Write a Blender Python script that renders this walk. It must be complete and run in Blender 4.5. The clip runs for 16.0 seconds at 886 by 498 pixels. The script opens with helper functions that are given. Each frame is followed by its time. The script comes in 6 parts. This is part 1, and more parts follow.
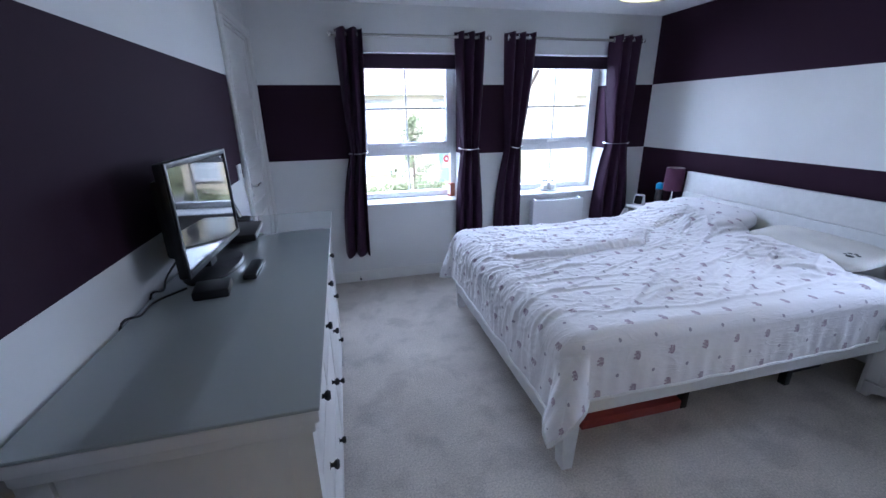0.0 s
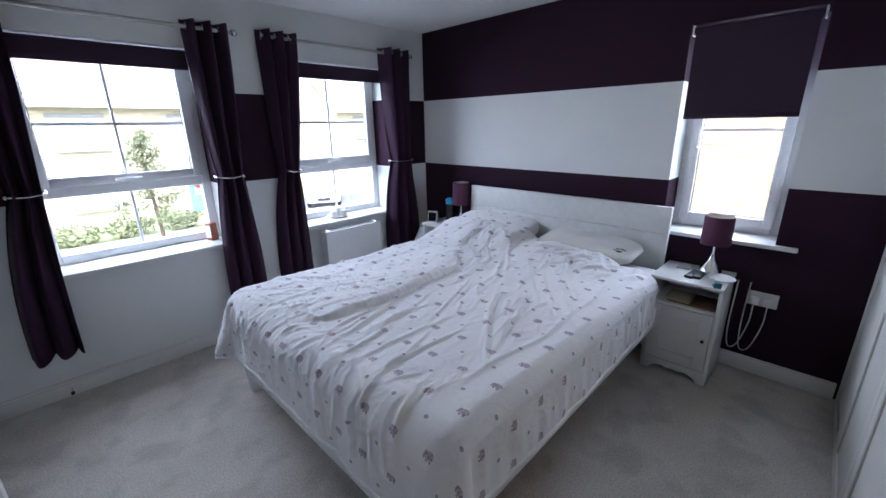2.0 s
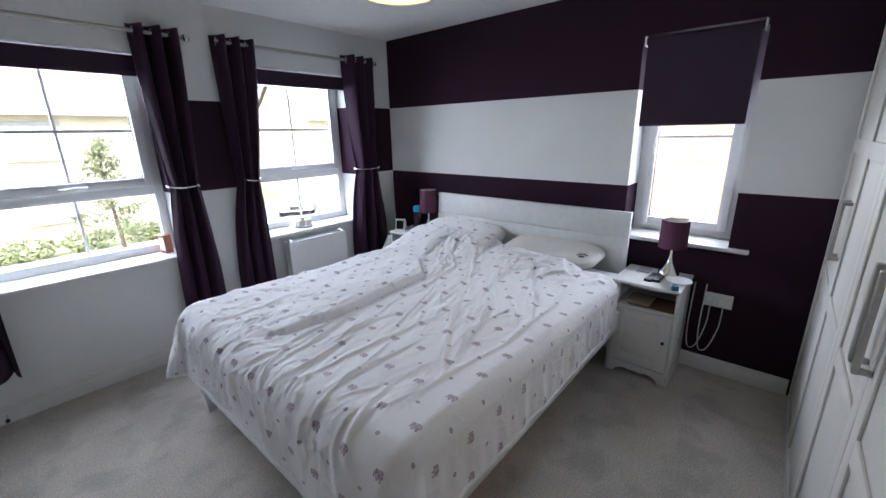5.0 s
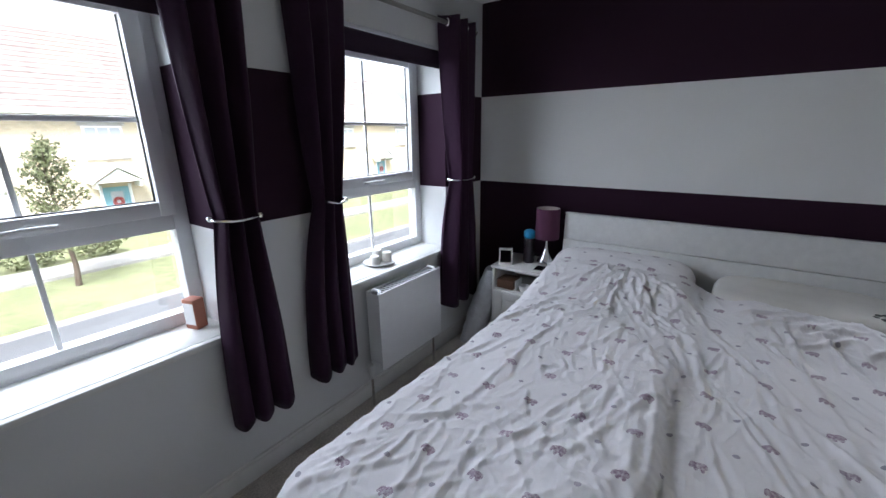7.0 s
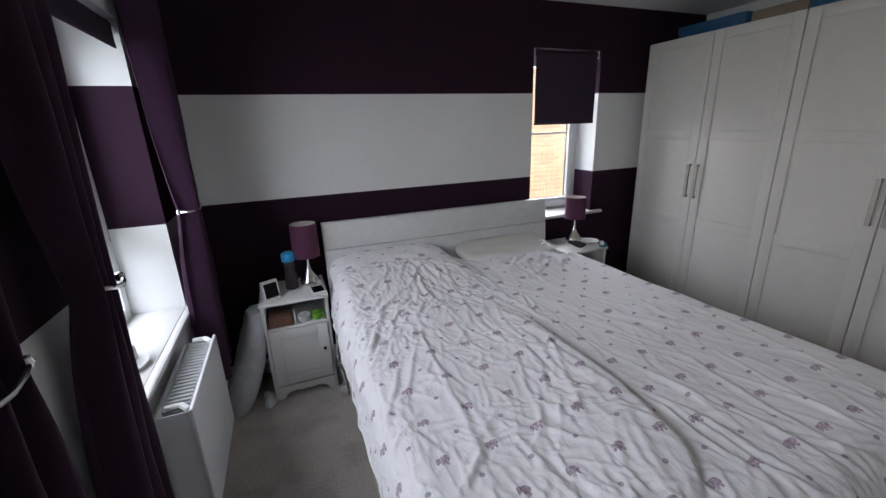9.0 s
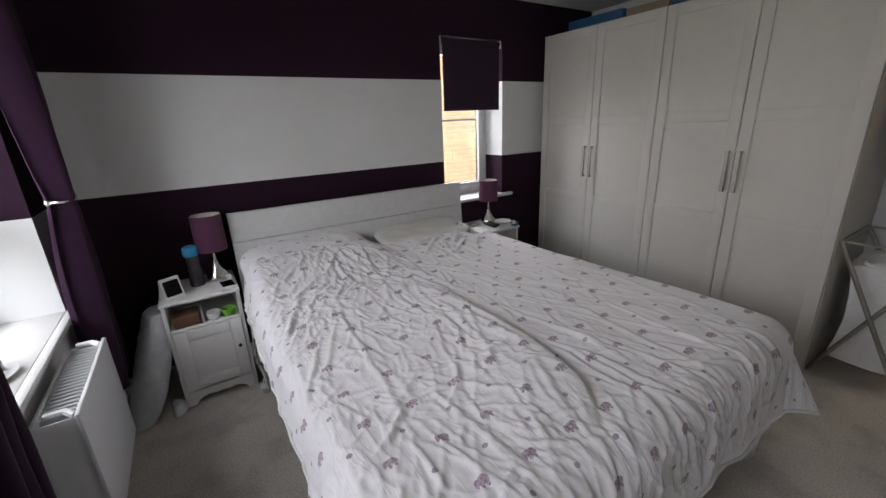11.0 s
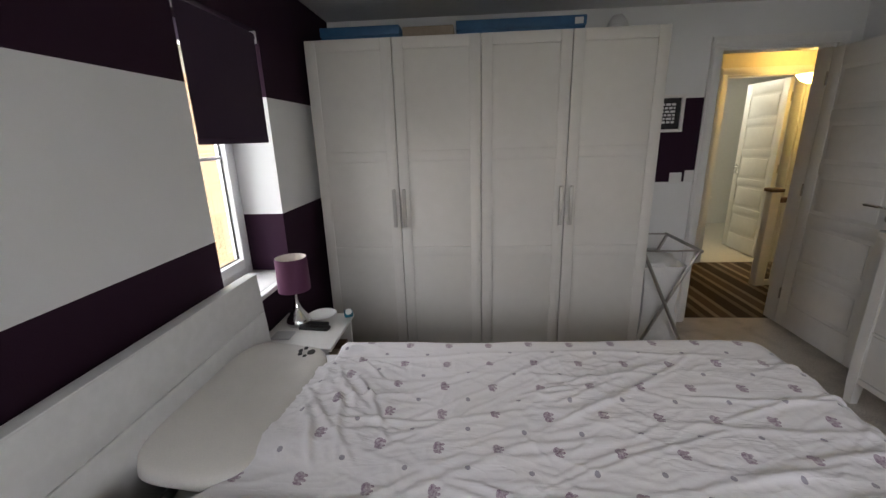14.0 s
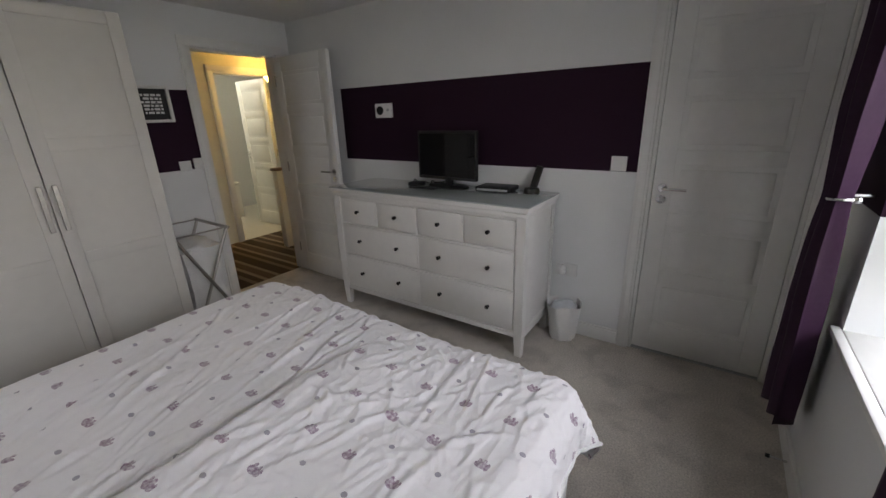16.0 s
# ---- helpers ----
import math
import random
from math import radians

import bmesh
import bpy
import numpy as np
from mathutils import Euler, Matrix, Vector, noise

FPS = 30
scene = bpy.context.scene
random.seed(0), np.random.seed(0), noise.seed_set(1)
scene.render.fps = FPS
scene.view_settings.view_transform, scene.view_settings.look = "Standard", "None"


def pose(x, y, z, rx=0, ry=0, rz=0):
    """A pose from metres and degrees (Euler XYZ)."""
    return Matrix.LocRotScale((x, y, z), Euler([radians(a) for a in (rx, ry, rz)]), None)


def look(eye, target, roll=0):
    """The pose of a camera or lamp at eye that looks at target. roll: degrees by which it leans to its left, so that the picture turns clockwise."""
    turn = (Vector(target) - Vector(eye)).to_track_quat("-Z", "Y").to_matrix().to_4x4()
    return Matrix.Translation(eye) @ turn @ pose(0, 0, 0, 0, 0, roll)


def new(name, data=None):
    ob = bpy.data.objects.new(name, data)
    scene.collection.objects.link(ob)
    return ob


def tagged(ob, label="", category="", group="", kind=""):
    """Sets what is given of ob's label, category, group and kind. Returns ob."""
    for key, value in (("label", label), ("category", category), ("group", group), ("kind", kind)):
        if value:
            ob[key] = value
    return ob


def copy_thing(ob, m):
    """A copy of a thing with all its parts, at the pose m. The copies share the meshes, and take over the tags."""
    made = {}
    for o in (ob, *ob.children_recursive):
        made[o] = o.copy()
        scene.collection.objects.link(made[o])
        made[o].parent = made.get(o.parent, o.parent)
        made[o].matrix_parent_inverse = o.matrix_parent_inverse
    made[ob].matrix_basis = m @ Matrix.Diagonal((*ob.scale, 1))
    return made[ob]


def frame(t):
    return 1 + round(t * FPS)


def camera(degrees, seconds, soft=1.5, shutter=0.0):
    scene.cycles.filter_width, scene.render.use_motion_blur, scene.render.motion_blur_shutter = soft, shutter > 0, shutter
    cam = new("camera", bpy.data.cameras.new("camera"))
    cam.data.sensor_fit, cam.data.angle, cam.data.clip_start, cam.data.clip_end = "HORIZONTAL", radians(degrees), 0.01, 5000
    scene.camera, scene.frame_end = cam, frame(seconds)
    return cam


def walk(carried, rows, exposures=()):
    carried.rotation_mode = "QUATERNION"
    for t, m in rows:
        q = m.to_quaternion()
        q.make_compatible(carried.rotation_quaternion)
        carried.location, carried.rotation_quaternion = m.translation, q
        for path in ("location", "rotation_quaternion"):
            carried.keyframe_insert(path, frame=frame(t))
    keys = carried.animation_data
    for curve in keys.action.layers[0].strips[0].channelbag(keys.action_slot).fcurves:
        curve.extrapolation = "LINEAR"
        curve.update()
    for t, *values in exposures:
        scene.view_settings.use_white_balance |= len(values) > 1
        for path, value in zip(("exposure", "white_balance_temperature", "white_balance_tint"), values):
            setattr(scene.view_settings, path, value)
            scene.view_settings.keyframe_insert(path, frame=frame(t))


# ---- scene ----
cam = camera(96.2, 16.0)
PATH = [
    (0, (-0.098, -0.352, 1.491), (0.353, 1.486, 0.842), -1.0),
    (0.5, (-0.086, -0.164, 1.482), (0.674, 1.572, 0.844), -1.1),
    (1, (0.02, 0.036, 1.478), (0.897, 1.741, 0.908), -1.3),
    (1.5, (0.084, 0.144, 1.486), (1.153, 1.739, 0.927), -1.2),
    (2, (0.069, 0.216, 1.487), (1.437, 1.549, 0.894), -1.0),
    (2.5, (0.038, 0.213, 1.515), (1.631, 1.237, 0.871), -1.5),
    (3, (0.045, 0.15, 1.511), (1.756, 0.975, 0.886), -1.7),
    (3.5, (0.017, 0.14, 1.514), (1.798, 0.832, 0.923), -1.7),
    (4, (0.022, 0.113, 1.511), (1.792, 0.844, 0.934), -1.6),
    (4.5, (0.077, 0.069, 1.505), (1.752, 1.021, 0.967), -1.4),
    (5, (0.144, 0.174, 1.485), (1.597, 1.429, 0.923), -1.1),
    (7.5, (0.392, 2.02, 1.462), (2.034, 3.025, 0.923), -0.6),
    (8, (0.483, 2.295, 1.478), (2.366, 2.712, 0.947), -1.2),
    (8.5, (0.458, 2.553, 1.517), (2.366, 2.302, 0.975), -1.3),
    (9, (0.34, 2.673, 1.514), (2.121, 1.98, 0.925), -2.0),
    (9.5, (0.11, 2.695, 1.508), (1.797, 1.802, 0.908), -2.3),
    (12, (0.725, 2.59, 1.404), (2.224, 1.422, 0.783), -1.5),
    (12.5, (1.087, 2.557, 1.47), (2.419, 1.178, 0.899), -1.0),
    (13, (1.41, 2.536, 1.491), (2.49, 0.934, 0.974), -1.5),
    (13.5, (1.735, 2.436, 1.449), (2.382, 0.628, 0.89), -1.5),
    (14, (1.899, 2.402, 1.505), (2.038, 0.482, 0.96), -1.7),
    (14.5, (2.036, 2.489, 1.527), (1.607, 0.617, 0.968), -1.5),
    (15, (2.092, 2.603, 1.504), (1.197, 0.915, 0.914), -1.8),
    (15.5, (2.037, 2.691, 1.497), (0.79, 1.249, 0.894), -1.8),
    (16, (1.839, 2.754, 1.481), (0.285, 1.669, 0.841), -1.8),
]
EXPOSURE = [(0.0, 2.88, 4950, 19), (1.0, 2.72, 5100, 18), (1.5, 2.62, 5250, 17), (2.5, 2.47, 5450, 16), (3.5, 2.52, 5550, 15), (5.0, 2.65, 5750, 15), (7.5, 1.74, 5900, 15), (8.1, 1.68, 6000, 16), (9.0, 1.9, 6150, 17),
            (12.0, 1.85, 6600, 18), (14.5, 2.0, 6600, 17), (16.0, 1.95, 6600, 17)]
walk(cam, [(t, look(eye, target, roll)) for t, eye, target, roll in PATH], EXPOSURE)


# ---- light ----
world = bpy.data.worlds.new("sky_world")
world.use_nodes = True
scene.world = world
wn = world.node_tree.nodes
sky = wn.new("ShaderNodeTexSky")
sky.sky_type = "NISHITA"
sky.sun_disc = False
sky.sun_elevation, sky.sun_rotation = radians(54), radians(217)
sky.air_density, sky.dust_density, sky.ozone_density = 1.0, 6.0, 1.0
wn["Background"].inputs["Strength"].default_value = 0.15
cloud = wn.new("ShaderNodeHueSaturation")      # thin white overcast takes the blue out of the sky
cloud.inputs["Saturation"].default_value = 0.22
world.node_tree.links.new(sky.outputs["Color"], cloud.inputs["Color"])
world.node_tree.links.new(cloud.outputs["Color"], wn["Background"].inputs["Color"])

sun_data = bpy.data.lights.new("sun", "SUN")
sun_data.energy, sun_data.angle, sun_data.color = 2.7, radians(20), (1.0, 0.96, 0.9)
sun_ob = new("sun", sun_data)
sun_ob.matrix_world = look((0, 0, 30), (13, 17, 0))


def window_light(name, centre, target, sx, sy, power):
    d = bpy.data.lights.new(name, "AREA")
    d.shape, d.size, d.size_y, d.energy, d.color = "RECTANGLE", sx, sy, power, (0.93, 0.97, 1.0)
    o = new(name, d)
    o.matrix_world = look(centre, target)
    return o


window_light("skylight_front", (1.25, 4.05, 1.9), (1.25, 1.6, 0.45), 4.6, 1.3, 47)
window_light("skylight_side", (3.75, 0.645, 1.6), (1.8, 0.645, 0.45), 2.0, 0.9, 16)


def bulb(name, place, power, colour, radius=0.04):
    d = bpy.data.lights.new(name, "POINT")
    d.energy, d.color, d.shadow_soft_size = power, colour, radius
    o = new(name, d)
    o.location = place
    return o


bulb("landing_bulb", (-1.36, -1.86, 2.02), 0.45, (1.0, 0.6, 0.2))
bulb("bathroom_bulb", (-0.9, -3.2, 2.15), 5.0, (0.98, 0.97, 0.76), 0.1)


# ---- materials ----
def mat(name, colour, rough=0.6, metal=0.0, grain=0.0, scale=40.0, bump=0.0, bump_scale=150.0, stain=0.0, stain_scale=2.0,
        spec=0.5, sheen=0.0, coat=0.0, random_tint=0.0):
    m = bpy.data.materials.new(name)
    m.use_nodes = True
    n, l = m.node_tree.nodes, m.node_tree.links
    b = n["Principled BSDF"]
    b.inputs["Roughness"].default_value, b.inputs["Metallic"].default_value = rough, metal
    b.inputs["Specular IOR Level"].default_value = spec
    b.inputs["Sheen Weight"].default_value, b.inputs["Coat Weight"].default_value = sheen, coat
    b.inputs["Base Color"].default_value = (*colour, 1)
    co = n.new("ShaderNodeTexCoord").outputs["Object"]
    last = None
    if grain or stain:
        t1 = n.new("ShaderNodeTexNoise"); t1.inputs["Scale"].default_value = scale; t1.inputs["Detail"].default_value = 6
        t2 = n.new("ShaderNodeTexNoise"); t2.inputs["Scale"].default_value = stain_scale; t2.inputs["Detail"].default_value = 4
        l.new(co, t1.inputs["Vector"]); l.new(co, t2.inputs["Vector"])
        r1 = n.new("ShaderNodeMapRange"); r1.inputs["From Min"].default_value = 0.3; r1.inputs["From Max"].default_value = 0.7
        r1.inputs["To Min"].default_value, r1.inputs["To Max"].default_value = 1 - grain, 1 + grain * 0.5
        r2 = n.new("ShaderNodeMapRange"); r2.inputs["From Min"].default_value = 0.35; r2.inputs["From Max"].default_value = 0.65
        r2.inputs["To Min"].default_value, r2.inputs["To Max"].default_value = 1 - stain, 1.0
        l.new(t1.outputs["Fac"], r1.inputs["Value"]); l.new(t2.outputs["Fac"], r2.inputs["Value"])
        mu = n.new("ShaderNodeMath"); mu.operation = "MULTIPLY"
        l.new(r1.outputs["Result"], mu.inputs[0]); l.new(r2.outputs["Result"], mu.inputs[1])
        vm = n.new("ShaderNodeVectorMath"); vm.operation = "SCALE"; vm.inputs[0].default_value = colour
        l.new(mu.outputs[0], vm.inputs["Scale"]); l.new(vm.outputs["Vector"], b.inputs["Base Color"])
        rr = n.new("ShaderNodeMapRange"); rr.inputs["To Min"].default_value, rr.inputs["To Max"].default_value = max(rough - 0.08, 0.02), min(rough + 0.08, 1)
        l.new(t2.outputs["Fac"], rr.inputs["Value"]); l.new(rr.outputs["Result"], b.inputs["Roughness"])
    if bump:
        t3 = n.new("ShaderNodeTexNoise"); t3.inputs["Scale"].default_value = bump_scale; t3.inputs["Detail"].default_value = 3
        bp = n.new("ShaderNodeBump"); bp.inputs["Strength"].default_value = bump; bp.inputs["Distance"].default_value = 0.004
        l.new(co, t3.inputs["Vector"]); l.new(t3.outputs["Fac"], bp.inputs["Height"]); l.new(bp.outputs["Normal"], b.inputs["Normal"])
    return m


S1, S2 = 1.716, 1.132      # edges of the painted bands, the same on every wall
WHITE_PAINT, PLUM_PAINT = (0.74, 0.75, 0.75), (0.028, 0.0118, 0.0245)


def banded_paint(name, inside, limit=None):
    """Wall paint in white and plum bands. inside: plum between the two heights, else outside them. limit: (axis, low, high) of the plum."""
    m = mat(name, WHITE_PAINT, rough=0.8, bump=0.12, bump_scale=260, spec=0.12)
    n, l = m.node_tree.nodes, m.node_tree.links
    b = n["Principled BSDF"]
    sep = n.new("ShaderNodeSeparateXYZ")
    l.new(n.new("ShaderNodeNewGeometry").outputs["Position"], sep.inputs[0])

    def step(socket, value, op):
        q = n.new("ShaderNodeMath"); q.operation = op; q.inputs[1].default_value = value
        l.new(socket, q.inputs[0]); return q.outputs[0]

    def join(a, c, op):
        q = n.new("ShaderNodeMath"); q.operation = op
        l.new(a, q.inputs[0]); l.new(c, q.inputs[1]); return q.outputs[0]
    z = sep.outputs["Z"]
    if inside:
        f = join(step(z, S2, "GREATER_THAN"), step(z, S1, "LESS_THAN"), "MULTIPLY")
    else:
        f = join(step(z, S2, "LESS_THAN"), step(z, S1, "GREATER_THAN"), "MAXIMUM")
    if limit:
        a, low, high = limit
        f = join(f, join(step(sep.outputs[a], low, "GREATER_THAN"), step(sep.outputs[a], high, "LESS_THAN"), "MULTIPLY"), "MULTIPLY")
    noise_t = n.new("ShaderNodeTexNoise"); noise_t.inputs["Scale"].default_value = 1.7; noise_t.inputs["Detail"].default_value = 5
    l.new(n["Texture Coordinate"].outputs["Object"], noise_t.inputs["Vector"])
    mix = n.new("ShaderNodeMix"); mix.data_type = "RGBA"
    mix.inputs["A"].default_value, mix.inputs["B"].default_value = (*WHITE_PAINT, 1), (*PLUM_PAINT, 1)
    l.new(f, mix.inputs["Factor"])
    vm = n.new("ShaderNodeVectorMath"); vm.operation = "SCALE"
    mr = n.new("ShaderNodeMapRange"); mr.inputs["To Min"].default_value, mr.inputs["To Max"].default_value = 0.9, 1.08
    l.new(noise_t.outputs["Fac"], mr.inputs["Value"]); l.new(mr.outputs["Result"], vm.inputs["Scale"])
    l.new(mix.outputs["Result"], vm.inputs[0]); l.new(vm.outputs["Vector"], b.inputs["Base Color"])
    return m


PAINT = mat("white_wall_paint", WHITE_PAINT, rough=0.65, grain=0.03, scale=30, bump=0.12, bump_scale=260, stain=0.03)
CEIL = mat("ceiling_paint", (0.78, 0.78, 0.77), rough=0.8, grain=0.03, scale=25, bump=0.15, bump_scale=200, stain=0.04)
GLOSS = mat("white_gloss_woodwork", (0.76, 0.76, 0.74), rough=0.32, grain=0.03, scale=18, stain=0.04, bump=0.04, bump_scale=60)
UPVC = mat("white_upvc", (0.8, 0.81, 0.82), rough=0.28, grain=0.02, scale=20, stain=0.03)
FURN = mat("white_furniture_lacquer", (0.74, 0.73, 0.71), rough=0.34, grain=0.025, scale=22, stain=0.03, bump=0.03, bump_scale=50)
WARD = mat("white_wardrobe_foil", (0.59, 0.575, 0.54), rough=0.5, grain=0.02, scale=16, stain=0.03, spec=0.3)
STAINW = mat("white_stained_wood", (0.72, 0.73, 0.73), rough=0.4, grain=0.06, scale=26, stain=0.04, bump=0.05, bump_scale=90)
CARPET = mat("beige_carpet", (0.66, 0.605, 0.54), rough=0.95, grain=0.28, scale=120, bump=1.0, bump_scale=330, stain=0.16, stain_scale=3, spec=0.1, sheen=0.2)
cn_, cl_ = CARPET.node_tree.nodes, CARPET.node_tree.links
tread = cn_.new("ShaderNodeTexNoise")      # darker trodden smudges in the pile
tread.inputs["Scale"].default_value, tread.inputs["Detail"].default_value, tread.inputs["Distortion"].default_value = 5.0, 6.0, 0.25
cl_.new(cn_["Texture Coordinate"].outputs["Object"], tread.inputs["Vector"])
tread_r = cn_.new("ShaderNodeMapRange")
tread_r.inputs["From Min"].default_value, tread_r.inputs["From Max"].default_value = 0.5, 0.64
tread_r.inputs["To Min"].default_value, tread_r.inputs["To Max"].default_value = 1.0, 0.8
cl_.new(tread.outputs["Fac"], tread_r.inputs["Value"])
tread_m = cn_.new("ShaderNodeVectorMath"); tread_m.operation = "SCALE"
c_in = cn_["Principled BSDF"].inputs["Base Color"]
cl_.new(c_in.links[0].from_socket, tread_m.inputs[0]); cl_.new(tread_r.outputs["Result"], tread_m.inputs["Scale"])
cl_.new(tread_m.outputs["Vector"], c_in)
CURTAIN = mat("plum_satin", (0.037, 0.0145, 0.036), rough=0.55, grain=0.12, scale=60, bump=0.15, bump_scale=500, stain=0.12, spec=0.14, sheen=0.03)
BLIND = mat("plum_blind_cloth", (0.03, 0.012, 0.034), rough=0.85, grain=0.12, scale=200, bump=0.2, bump_scale=700, stain=0.05)
CHROME = mat("polished_chrome", (0.72, 0.72, 0.72), rough=0.16, metal=1.0, grain=0.05, scale=30)
STEEL = mat("brushed_steel", (0.4, 0.385, 0.36), rough=0.36, metal=1.0, grain=0.1, scale=80)
BLACKP = mat("black_plastic", (0.008, 0.008, 0.009), rough=0.42, grain=0.1, scale=60, stain=0.1)
BLACKM = mat("black_iron", (0.014, 0.013, 0.013), rough=0.45, metal=0.6, grain=0.1, scale=60)
SCREEN = mat("dark_screen", (0.005, 0.005, 0.006), rough=0.04, spec=0.28)
WPLAST = mat("white_plastic", (0.74, 0.74, 0.73), rough=0.35, grain=0.03, scale=40, stain=0.04)
RADIATOR = mat("radiator_enamel", (0.78, 0.79, 0.8), rough=0.3, grain=0.02, scale=25, stain=0.03)
GREYFIN = mat("radiator_grille", (0.42, 0.43, 0.44), rough=0.5, grain=0.05, scale=30)
SHADE = mat("plum_lamp_shade", (0.09, 0.022, 0.062), rough=0.75, grain=0.12, scale=180, bump=0.2, bump_scale=600)
SHADEIN = mat("cream_shade_lining", (0.6, 0.55, 0.5), rough=0.7, grain=0.05, scale=60)
SHEET = mat("white_cotton_sheet", (0.76, 0.75, 0.77), rough=0.9, grain=0.04, scale=300, bump=0.25, bump_scale=45, stain=0.04, sheen=0.2)
FOAM = mat("cream_foam_pillow", (0.68, 0.66, 0.62), rough=0.85, grain=0.04, scale=250, bump=0.12, bump_scale=300, stain=0.08, stain_scale=6, sheen=0.15)
BLUEP = mat("bright_blue_plastic", (0.02, 0.27, 0.52), rough=0.35, grain=0.05, scale=40)
TEALP = mat("teal_plastic", (0.02, 0.15, 0.22), rough=0.35, grain=0.05, scale=40)
SMOKE = mat("dark_bottle", (0.03, 0.022, 0.028), rough=0.2, grain=0.1, scale=40)
GREENP = mat("lime_green_plastic", (0.16, 0.42, 0.04), rough=0.4, grain=0.05, scale=40)
BROWNB = mat("brown_box", (0.12, 0.06, 0.035), rough=0.7, grain=0.2, scale=60)
PINKB = mat("terracotta_card", (0.36, 0.13, 0.08), rough=0.6, grain=0.12, scale=50)
CARDB = mat("brown_cardboard", (0.34, 0.28, 0.21), rough=0.85, grain=0.1, scale=70, stain=0.1)
BLUEBOX = mat("blue_storage_box", (0.03, 0.12, 0.26), rough=0.5, grain=0.12, scale=25, stain=0.15, stain_scale=5)
REDBOX = mat("red_card", (0.26, 0.045, 0.04), rough=0.65, grain=0.15, scale=40)
WAX = mat("white_wax", (0.75, 0.73, 0.68), rough=0.5, grain=0.03, scale=50)
CLOTH = mat("white_cotton_bag", (0.74, 0.74, 0.73), rough=0.9, grain=0.08, scale=160, bump=0.4, bump_scale=120, stain=0.08, stain_scale=8)
WRAP = mat("clear_wrapping", (0.68, 0.69, 0.72), rough=0.28, grain=0.1, scale=25, bump=0.7, bump_scale=35, stain=0.1)
DARKWOOD = mat("dark_handrail_wood", (0.1, 0.045, 0.02), rough=0.4, grain=0.25, scale=30)
LANDW = mat("cream_landing_paint", (0.72, 0.68, 0.55), rough=0.7, grain=0.04, scale=25, bump=0.1)
TILE = mat("pale_bathroom_floor", (0.62, 0.6, 0.54), rough=0.4, grain=0.06, scale=20, stain=0.05)
PORCELAIN = mat("white_bath_acrylic", (0.8, 0.8, 0.78), rough=0.15, grain=0.02, scale=20)
CABLE = mat("white_cable", (0.68, 0.68, 0.66), rough=0.5, grain=0.05, scale=60)
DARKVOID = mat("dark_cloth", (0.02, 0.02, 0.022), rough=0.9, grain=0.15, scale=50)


def glass_mat(name, tint, rough=0.0):
    m = bpy.data.materials.new(name)
    m.use_nodes = True
    b = m.node_tree.nodes["Principled BSDF"]
    b.inputs["Base Color"].default_value, b.inputs["Roughness"].default_value = (*tint, 1), rough
    b.inputs["Transmission Weight"].default_value, b.inputs["IOR"].default_value = 1.0, 1.45
    return m


def thin_pane():
    m = bpy.data.materials.new("window_pane_glass")
    m.use_nodes = True
    n, l = m.node_tree.nodes, m.node_tree.links
    n.remove(n["Principled BSDF"])
    tr, gl, mx = n.new("ShaderNodeBsdfTransparent"), n.new("ShaderNodeBsdfGlossy"), n.new("ShaderNodeMixShader")
    tr.inputs["Color"].default_value = (0.95, 0.97, 0.96, 1)
    gl.inputs["Roughness"].default_value = 0.02
    mx.inputs[0].default_value = 0.05
    l.new(tr.outputs[0], mx.inputs[1]); l.new(gl.outputs[0], mx.inputs[2])
    l.new(mx.outputs[0], n["Material Output"].inputs["Surface"])
    return m


PANE = thin_pane()
TOPGLASS = mat("grey_green_glass_top", (0.39, 0.425, 0.42), rough=0.07, spec=0.55, coat=0.6)
CLEARG = glass_mat("clear_glass", (0.96, 0.97, 0.97))


def lit_shade(name, colour, amount):
    """Cloth of a lampshade with a lamp burning inside it: translucent, and lit from within."""
    m = bpy.data.materials.new(name)
    m.use_nodes = True
    n, l = m.node_tree.nodes, m.node_tree.links
    b = n["Principled BSDF"]
    b.inputs["Base Color"].default_value, b.inputs["Roughness"].default_value = (*colour, 1), 0.8
    b.inputs["Emission Color"].default_value, b.inputs["Emission Strength"].default_value = (*colour, 1), amount
    t = n.new("ShaderNodeTexNoise"); t.inputs["Scale"].default_value = 90
    bp = n.new("ShaderNodeBump"); bp.inputs["Strength"].default_value = 0.2
    l.new(t.outputs["Fac"], bp.inputs["Height"]); l.new(bp.outputs["Normal"], b.inputs["Normal"])
    return m


